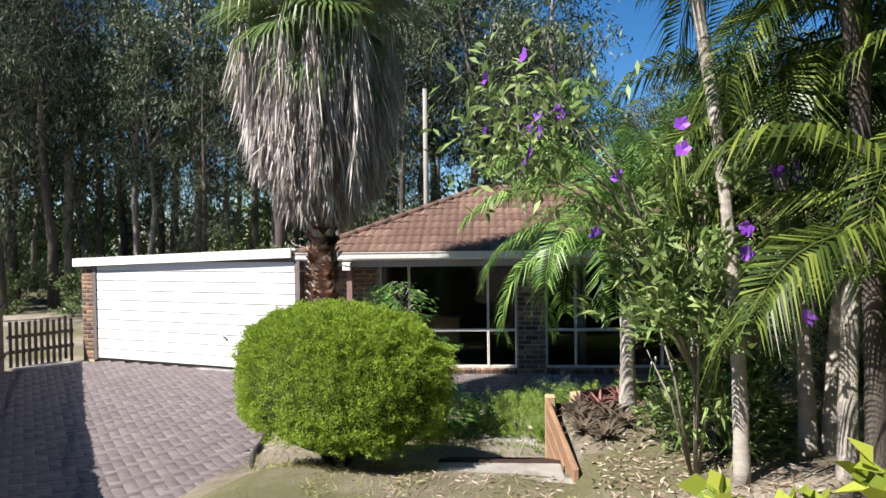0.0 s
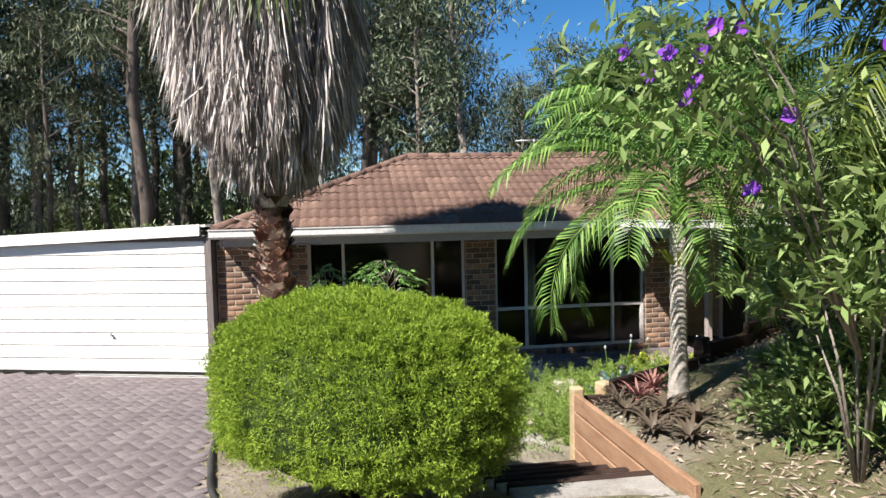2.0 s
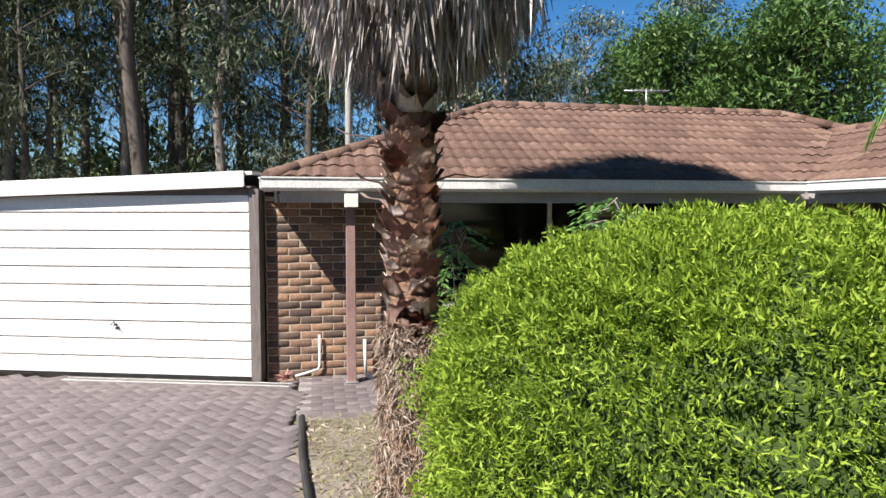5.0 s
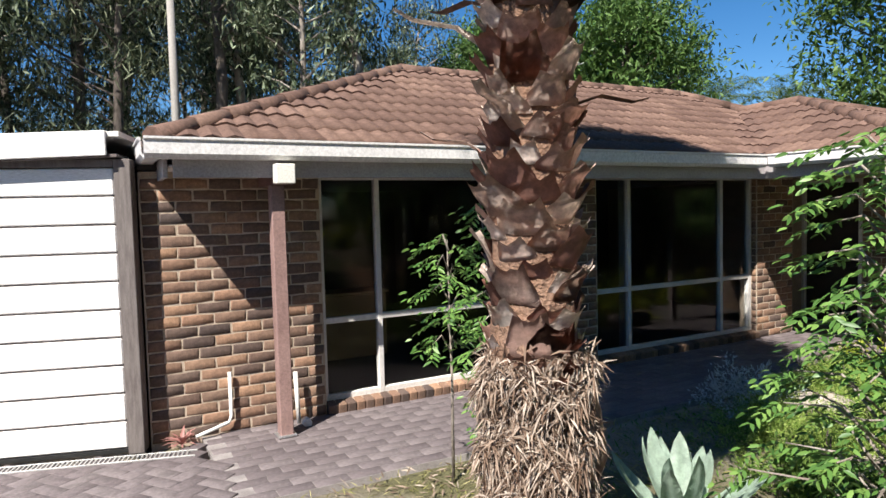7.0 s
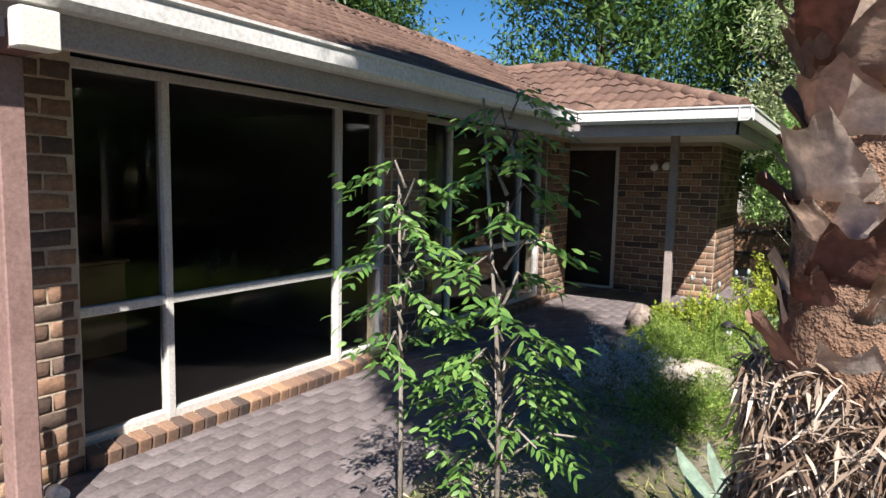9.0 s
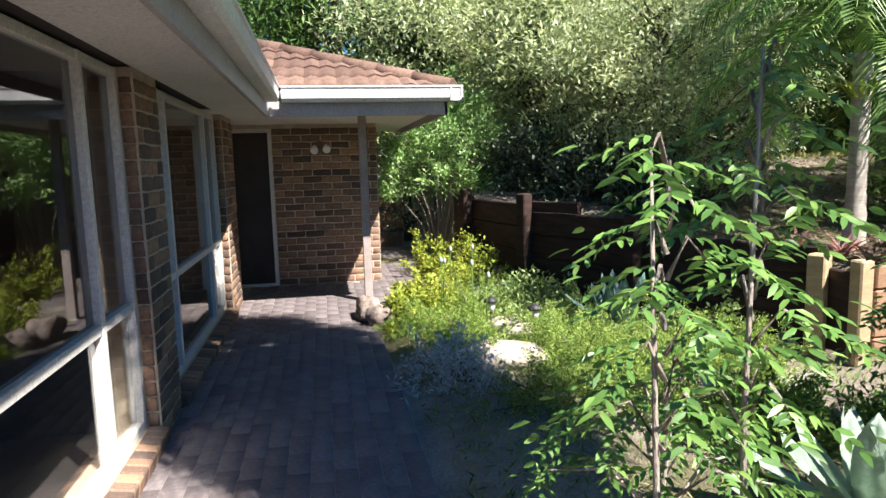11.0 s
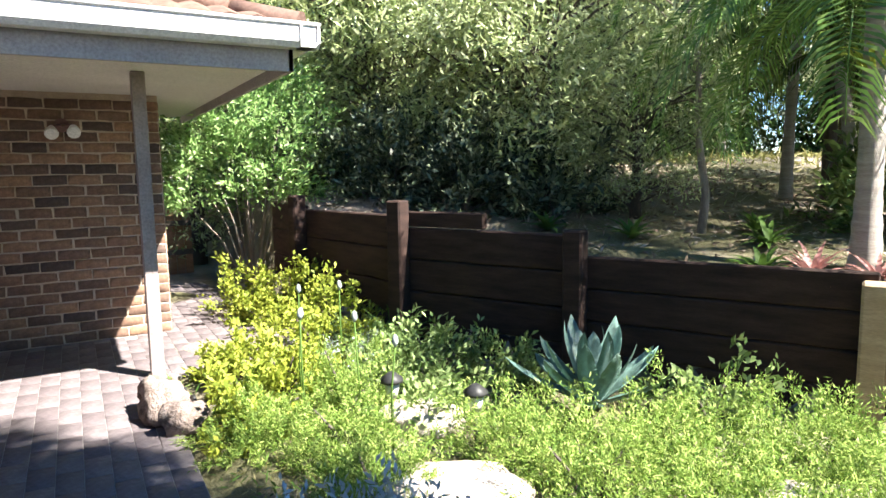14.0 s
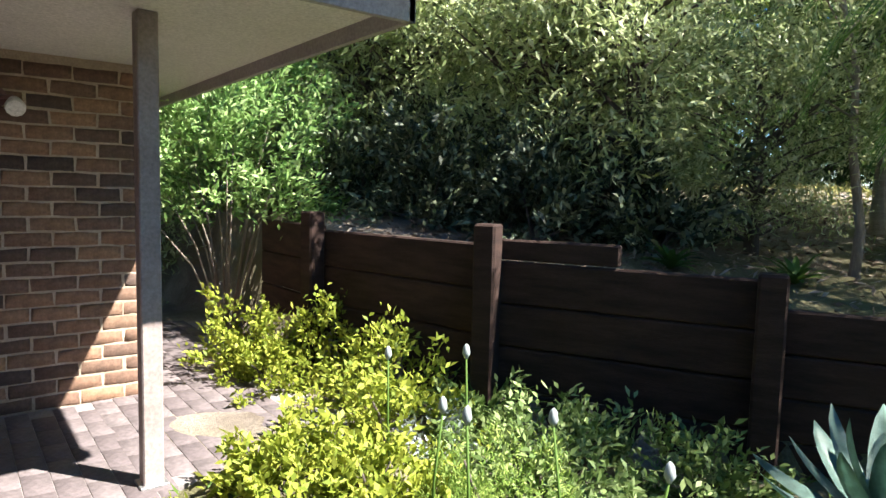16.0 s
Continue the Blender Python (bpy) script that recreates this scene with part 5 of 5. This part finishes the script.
def flower_stalk(x, y, h, lean):
    s = empty("flower_stalk", (x, y, 0))
    bm = bmesh.new()
    tube(bm, [(0, 0, 0), (lean * .3, .01, h * .55), (lean, .0, h)], [.006, .005, .004], 5)
    part("stem", bm, M_WEED, s)
    bm = bmesh.new()
    tube(bm, [(lean, 0, h - .01), (lean, 0, h + .012), (lean, 0, h + .04), (lean, 0, h + .05)], [.006, .017, .012, .003], 7)
    part("bud", bm, M_SILVER, s, "pale closed bud")
    return tagged(s, "thin upright flower stalk with a pale bud", "flower", group="flower stalks")


for x, y, h, lean in ((7.75, -2.05, .62, .05), (8.05, -2.12, .58, -.04), (7.6, -2.3, .6, .08), (8.25, -2.45, .66, .04), (7.35, -2.35, .55, -.05), (8.6, -2.3, .6, .03)):
    flower_stalk(x, y, h, lean)

# ---- small fittings at the front ----
pp = empty("waste_pipe", (2.6, -.15, 0), anchor=True)
bm = bmesh.new()
tube(bm, [(2.62, -.155, .48), (2.62, -.158, .14), (2.60, -.16, .09), (2.35, -.2, .035)], .014, 8)
part("pipe", bm, M_WHITE, pp)
tagged(pp, "white plastic pipe bent along the brick wall", "pipe")
pv = empty("vent_pipe", (3.12, -.2, 0), anchor=True)
bm = bmesh.new()
tube(bm, [(3.13, -.22, .0), (3.12, -.20, .42)], .018, 8)
part("pipe", bm, M_WHITE, pv)
bm = bmesh.new()
tube(bm, [(3.17, -.34, .03), (3.17, -.26, .03)], .035, 10)
part("end_cap", bm, M_WHITE, pv)
tagged(pv, "white plastic vent pipe stub beside the eave post", "pipe")
strappy("dry_plant", 2.25, -.24, .15, 40, M_REDBROM, "small reddish dry plant against the wall", z=0, w=.01)

an = empty("television_aerial", (7.75, 2.14, 3.45))
bm = bmesh.new()
tube(bm, [(0, 0, -.1), (0, 0, .34)], .014, 6)
part("mast", bm, M_METAL, an)
bm = bmesh.new()
tube(bm, [(-.38, 0, .30), (.4, .05, .33)], .012, 6)
for i in range(9):
    x = -.3 + i * .08
    tube(bm, [(x, -.12, .31), (x, .12, .31)], .005, 5)
part("boom", bm, M_METAL, an)
tagged(an, "television aerial on the roof ridge", "aerial")
bm = bmesh.new()
tube(bm, [(3.4, 9.2, 0), (3.4, 9.2, 7.2)], [.10, .07], 10)
tagged(part("pole", bm, surface("grey_pole", (.26, .24, .22), (.33, .31, .285), 3, 30, .8, .2, stretch=(4, 4, .5))), "slim pale grey pole behind the house", "pole")

# ---- fences ----
def paling_fence(name, p, q, z0, h, mat, label, gap=.004, w=.1, point=False):
    f = empty(name, (p[0], p[1], z0))
    p, q = Vector((*p, 0)), Vector((*q, 0))
    d = q - p
    n = int(d.length / (w + gap))
    az = math.degrees(math.atan2(d.y, d.x))
    first = None
    for k in range(n):
        c = p.lerp(q, (k + .5) / n)
        if first is None:
            ob = first = part("paling", boxed(-w / 2, w / 2, -.009, .009, 0, h, .003), mat, f)
        else:
            ob = new("paling", first.data)
            ob.parent = f
        ob.matrix_world = pose(c.x, c.y, ground_z(c.x, c.y) + rng.normal() * .012, 0, 0, az)
    for z in (.3, h - .3):
        r_ = part("rail", boxed(0, d.length, .012, .05, z - .035, z + .035, .004), M_FENCE, f)
        r_.matrix_world = pose(p.x, p.y, (ground_z(p.x, p.y) + ground_z(q.x, q.y)) / 2, 0, 0, az)
    return tagged(f, label, "fence")


for a, b in (((-4.0, .2), (-2.6, -1.9)), ((-2.6, -1.9), (-1.2, -4.0)), ((-1.2, -4.0), (.2, -6.1)), ((.2, -6.1), (1.6, -8.2))):
    paling_fence("paling_fence", a, b, 0, 1.55, M_FENCE, "weathered grey timber paling fence beside the driveway")
paling_fence("side_gate", (-4.0, .3), (-3.3, 1.3), 0, .9, M_FENCE, "low picket gate beside the garage, greyed for the shade there", .05, .06)
paling_fence("paling_fence", (14.2, -2.5), (14.2, .5), 0, 1.0, M_SLEEPR, "low brown timber fence behind the wing")


# ---- trees ----
def crown_leaves(centres, size, per, leaf, mat, hang, name="crown"):
    k = len(centres)
    idx = np.repeat(np.arange(k), per)
    n = len(idx)
    p = centres[idx] + rng.normal(size=(n, 3)) * size[idx][:, None] * np.array([.5, .5, .42])
    d = rng.normal(size=(n, 3)) * .7 + np.array([0, 0, -hang])
    return leaf_mesh(name, p, d, leaf[0] * (.6 + .8 * rng.random(n)), leaf[1], mat)


def tree(at, h, r, clear, label, leaf_material, bark, clumps=46, per=75, leaf=(.22, .06), hang=.6, spread=.55, group="", trunk_r=.02, lean=0.0):
    t = empty("tree", at)
    bm = bmesh.new()
    lx, ly = rng.normal() * lean, rng.normal() * lean
    tr = h * trunk_r
    wob = rng.normal(size=(6, 2)) * h * .008
    pts = [(lx * s * h + wob[i][0], ly * s * h + wob[i][1], -.2 + s * h * .94) for i, s in enumerate((0, .2, .4, .6, .8, 1))]
    tube(bm, pts, [tr * 1.2, tr, tr * .85, tr * .65, tr * .4, tr * .12], 8)
    cs, ss = [], []
    for i in range(clumps):
        s = clear + (1 - clear) * (i + rng.random()) / clumps
        f = s * 5
        k = min(4, int(f))
        b = Vector(pts[k]).lerp(Vector(pts[k + 1]), f - k)
        prof = math.sin(math.pi * min(1, max(.08, (s - clear) / (1 - clear) * .86 + .12))) ** .7
        ln = r * prof * (.35 + .65 * rng.random())
        az = rng.random() * 2 * math.pi
        e = b + Vector((math.cos(az) * ln, math.sin(az) * ln, ln * (.25 + .5 * rng.random())))
        if i % 2 == 0:
            tube(bm, [b, b.lerp(e, .55) + Vector((0, 0, ln * .06)), e], [tr * .28, tr * .16, tr * .05], 5, False)
        cs.append(tuple(e))
        ss.append(r * (.20 + .14 * rng.random()) * spread / .55)
    part("trunk", bm, bark, t)
    finish("crown", crown_leaves(np.array(cs), np.array(ss), per, leaf, leaf_material, hang), None, t)
    return tagged(t, label, "tree", group=group)


GUM = "tall slender gum tree with thin drooping grey green foliage"
OAK = "tall dark she-oak with fine drooping foliage"
protos = [tree((-6, 13, 0), 13, 2.4, .42, GUM, M_GUM, M_TRUNK, 54, 90, (.26, .06), .8, .55, "forest trees", .012, .03),
          tree((-2, 15, 0), 15, 2.6, .45, GUM, M_SHEOAK, M_DTRUNK, 54, 90, (.34, .035), .9, .6, "forest trees", .012, .02),
          tree((1.5, 12.5, 0), 12, 2.2, .2, OAK, M_SHEOAK, M_DTRUNK, 54, 90, (.30, .035), .8, .6, "forest trees", .012, .02),
          tree((5.5, 16, 0), 14, 2.8, .4, GUM, M_GUM, M_TRUNK, 54, 90, (.28, .07), .7, .55, "forest trees", .011, .04)]
rf = random.Random(11)
spots = []
for row, (y0, xa, xb, step) in enumerate(((11, -20, 9, 2.0), (14.5, -24, 15, 2.1), (19, -28, 19, 2.2), (25, -34, 22, 2.8))):
    x = xa
    while x < xb:
        spots.append((x + rf.uniform(-.8, .8), y0 + rf.uniform(-1.4, 1.4), rf.uniform(.75, 1.2) * (1 if x < 3 else .86 if x < 9 else .7) * (1 if row < 2 else 1.12)))
        x += step
for y in np.arange(7, 13, 2.0):
    spots.append((-11 + rf.uniform(-1.5, 1.5), y, rf.uniform(.8, 1.1)))
    spots.append((-15 + rf.uniform(-1.5, 1.5), y + 1, rf.uniform(.9, 1.2)))
for i, (x, y, s) in enumerate(spots):
    copy_thing(protos[rf.randrange(4)], pose(x, y, -.1, 0, 0, rf.uniform(0, 360)) @ Matrix.Scale(s, 4))
# undergrowth behind the house
und = shrub("undergrowth", (-1, 9.3, 0), (1.5, 1.2, 2.2), 2600, (.16, .06), M_BUSH, "dark scrubby undergrowth below the forest", "shrub", .25, .2, 8, None, .4, "undergrowth")
for i in range(26):
    copy_thing(und, pose(-22 + i * 1.75 + rf.uniform(-.5, .5), 9.5 + rf.uniform(0, 4) + (0 if i < 18 else 2), 0, 0, 0, rf.uniform(0, 360)) @ Matrix.Scale(rf.uniform(.7, 1.25), 4))
for i in range(30):
    copy_thing(und, pose(-34 + i * 2.3, 22 + rf.uniform(0, 6), 0, 0, 0, rf.uniform(0, 360)) @ Matrix.Scale(rf.uniform(2.0, 3.2), 4))
# rounded bright trees behind the wing and at the side
BR = "dense bright green rounded tree"
bt = tree((13.5, 11.5, 0), 8.2, 2.3, .15, BR, M_PINE, M_DTRUNK, 110, 190, (.20, .065), .1, .62, "dense trees", .02)
for x, y, s in ((21, 3.5, 1.25), (18.5, -1.5, 1.0), (20.5, -5.0, 1.15), (24.5, -1, 1.3), (17.1, 10.4, 1.1), (19, -9, 1.0), (22.5, -11, 1.2), (16.5, -4.5, .8), (19.5, 12.5, 1.05), (17, 14, 1.0), (15.5, -9.5, .75), (13.5, -11.5, .7), (12.5, -14.5, .9), (10.2, -15.5, .8), (15.5, -13, 1.0), (18, -16, 1.1)):
    copy_thing(bt, pose(x, y, 0, 0, 0, x * 50) @ Matrix.Scale(s, 4))
fanb = [(25.2, 13.4, 5.6), (26.8, 11.2, 5.2)]
for x, y, h in fanb:
    feather_palm((x, y, 0), h, .16, 26, 2.4, "distant feather palm above the roof", M_CANE, .5)

# shrubs behind the retaining wall
shrub("ferny_shrub", (12.2, -2.85, 0), (1.1, .95, 3.0), 11500, (.085, .026), M_FERNY, "tall ferny green shrub with many upright stems", "shrub", .18, .35, 16, M_TRUNK, .45, sprays=230, foot=.36)
shrub("ferny_shrub", (13.6, -3.6, .9), (.9, .9, 2.4), 4000, (.10, .035), M_FERNY, "tall ferny green shrub", "shrub", .2, .3, 8, M_TRUNK, .45, sprays=120)
BB = "large grey green spreading bush above the retaining wall"
b1 = tree((11.2, -5.5, 1.0), 3.7, 2.1, .10, BB, M_SPREAD, M_DTRUNK, 125, 105, (.115, .034), .0, .43, "spreading bushes", .03)
for x, y, s in ((13.3, -6.2, 1.15), (14.5, -4.4, 1.2), (12.2, -8.2, 1.1), (16, -7.5, 1.4), (12.2, -6.6, 1.0), (9.5, -5.05, .7), (8.6, -5.25, .42), (12.2, -4.9, .6), (10.4, -5.2, .6), (13.0, -4.7, 1.0), (14.9, -2.7, .9), (15.8, -3.6, 1.2), (8.7, -9.6, .6)):
    copy_thing(b1, pose(x, y, ground_z(x, y), 0, 0, x * 77) @ Matrix.Scale(s, 4))
# Added dark-leaved shrubs fill the band where deep shade lies above the wall.
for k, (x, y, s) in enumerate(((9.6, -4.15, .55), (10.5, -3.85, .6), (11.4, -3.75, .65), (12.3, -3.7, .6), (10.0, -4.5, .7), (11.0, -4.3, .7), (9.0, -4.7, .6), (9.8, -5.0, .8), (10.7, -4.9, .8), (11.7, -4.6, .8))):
    shrub("shade_filler_shrub", (x, y, ground_z(x, y)), (s, .5, .85 + .1 * (k % 3)), 2000, (.09, .034), M_GUM, "dark-leaved filler shrub standing for shade behind the retaining wall", "shrub", .25, .3, 6, None, .4, "shade shrubs")
tree((7.95, -5.3, ground_z(7.95, -5.3)), 2.6, .75, .42, "slim young tree with thin pale leaves on the upper bed", M_SPREAD, M_TRUNK, 26, 60, (.09, .022), .3, .5, "", .012, .03)
# unseen trees added on the street side to darken the window reflections
for i in range(9):
    copy_thing(bt, pose(-14 + i * 3.6, -20 - (i % 3) * 1.5, 1.2, 0, 0, i * 67) @ Matrix.Scale(.85 + .12 * (i % 3), 4))
# trees across the upper lawn and the street
for i, (x, y, s) in enumerate(((14, -14, .8), (18, -12, .85), (22, -15, .9), (11.5, -18, .7), (7, -24, .8), (2, -26, .85), (-5, -25, .9), (26, -9, .9), (-11, -18, .8), (28, -18, 1.0), (16, -22, .9))):
    copy_thing(protos[i % 4], pose(x, y, ground_z(x, y), 0, 0, i * 73) @ Matrix.Scale(s, 4))
for x, y, h in ((9.6, -11.2, 2.2), (12.6, -11.6, 2.8)):
    feather_palm((x, y, ground_z(x, y)), h, .07, 14, 1.9, "feather palm at the edge of the upper lawn", M_CANE, .4)


# ---- ground cover ----
def scatter(name, boxes, density, leaf, mat, label, cat, keep, upright=.2, dz=.005):
    P = []
    for x0, x1, y0, y1 in boxes:
        n = int((x1 - x0) * (y1 - y0) * density)
        for x, y in zip(rng.uniform(x0, x1, n), rng.uniform(y0, y1, n)):
            if keep(x, y):
                P.append((x, y, ground_z(x, y) + dz))
    p = np.array(P)
    d = rng.normal(size=(len(p), 3)) * np.array([1, 1, .25]) + np.array([0, 0, upright])
    return stuff(finish(name, leaf_mesh(name, p, d, leaf[0] * (.5 + rng.random(len(p))), leaf[1], mat), None), label, cat)


off_drive = lambda x, y: not drive_inside(x, y) and not (y > -1.55 and x < 10)
upper = lambda x, y: off_drive(x, y) and (x > 6.1 and y < lerp_table(x, WALL_LINE) - .1)
scatter("leaf_litter", [(6.1, 13, -9, -3)], 150, (.07, .02), M_LITTER, "pale dry leaf litter and bark on the upper bed", "leaf litter", upper)
scatter("leaf_litter", [(6.1, 8.2, -8.2, -5.0)], 110, (.05, .012), M_PALELITTER, "thick pale dry leaf litter on the sandy bed", "leaf litter", upper)
scatter("bark_debris", [(2.5, 4.4, -4.4, -1.6), (4.6, 7.4, -9.5, -6.6)], 260, (.07, .012), M_LITTER, "dry palm fibre and bark debris", "leaf litter", lambda x, y: off_drive(x, y), .1, .01)
scatter("dry_grass", [(2.5, 7.5, -10.5, -1.6)], 420, (.06, .007), M_GRASS, "thin dry grass and clippings beside the driveway", "grass", lambda x, y: off_drive(x, y) and not upper(x, y) and not (4.9 < x < 6.1 and -7.2 < y < -3.6), .5)
scatter("low_weeds", [(5.6, 10, -4.4, -1.55), (4, 6, -4.6, -1.6)], 190, (.06, .012), M_WEED, "low green ground cover between the shrubs", "ground cover", lambda x, y: off_drive(x, y) and not upper(x, y) and not (y > -2.8 and x > 9.2), .7)
scatter("lawn", [(8, 22, -20, -9.2)], 60, (.16, .03), M_GRASS, "sunlit dry lawn of the upper garden", "lawn", lambda x, y: True, .7)

# ---- pavers and bricks, piece by piece ----
pv_v, pv_q = block_mesh("paver", .23, .115, .045, None)
PAVER = arrays_mesh("paver", pv_v, pv_q, M_PAVER)
count = 0
rest_v, rest_q = [], []
for row in range(14):
    y = -1.44 + row * .0965 * 1.19
    if y > -.16:
        break
    for k in range(37):
        x = 2.53 + k * .23 + (.115 if row % 2 else 0)
        if x > 10.5:
            continue
        if count < 300:
            ob = new("paver", PAVER)
            ob.parent = patio
            ob.matrix_world = pose(x, y, .005 + rng.normal() * .0005, rng.normal() * .15, rng.normal() * .15, rng.normal() * .3)
            count += 1
        else:
            w = np.array(pv_v) + np.array([x, y, .005])
            rest_q.append(np.array(pv_q) + 12 * len(rest_v))
            rest_v.append(w)
for row in range(11):
    for k in range(17):
        x, y = 9.3 + k * .23 + (.115 if row % 2 else 0), -2.68 + row * .115
        if y < -2.3 - .2 * (x - 9.4) * .5 - (.0 if x > 9.7 else -.25):
            continue
        rest_q.append(np.array(pv_q) + 12 * len(rest_v))
        rest_v.append(np.array(pv_v) + np.array([x, y, .005 + rng.normal() * .0005]))
ob = finish("paver_rows", arrays_mesh("paver_rows", np.concatenate(rest_v), np.concatenate(rest_q), M_PAVERS), None, patio)
ob["kind"] = "stuff"

brick_face(w_front, (2.055, FY + .012), 0, 1.345, .0, H, 1)
brick_face(w_pier, (5.89, FY + .012), 0, .49, .0, H, 2)
brick_face(w_pier2, (8.97, FY + .012), 0, .71, .0, H, 3)
brick_face(w_pier, (5.888, -.036), -90, .07, .0, H, 7)
brick_face(w_pier2, (8.968, -.036), -90, .07, .0, H, 8)
brick_face(w_wing, (10.622, -.46), -90, 1.30, .0, H, 4)
brick_rest("far_bricks", w_south, [((10.63, -1.76), 0, 1.66, 0, H)])
brick_rest("far_bricks", w_west, [((2.05, 4.6), -90, 4.4, 0, H)])
brick_rest("far_bricks", g_col, [((-GW - .42, 0), 0, .305, 0, 2.0)])
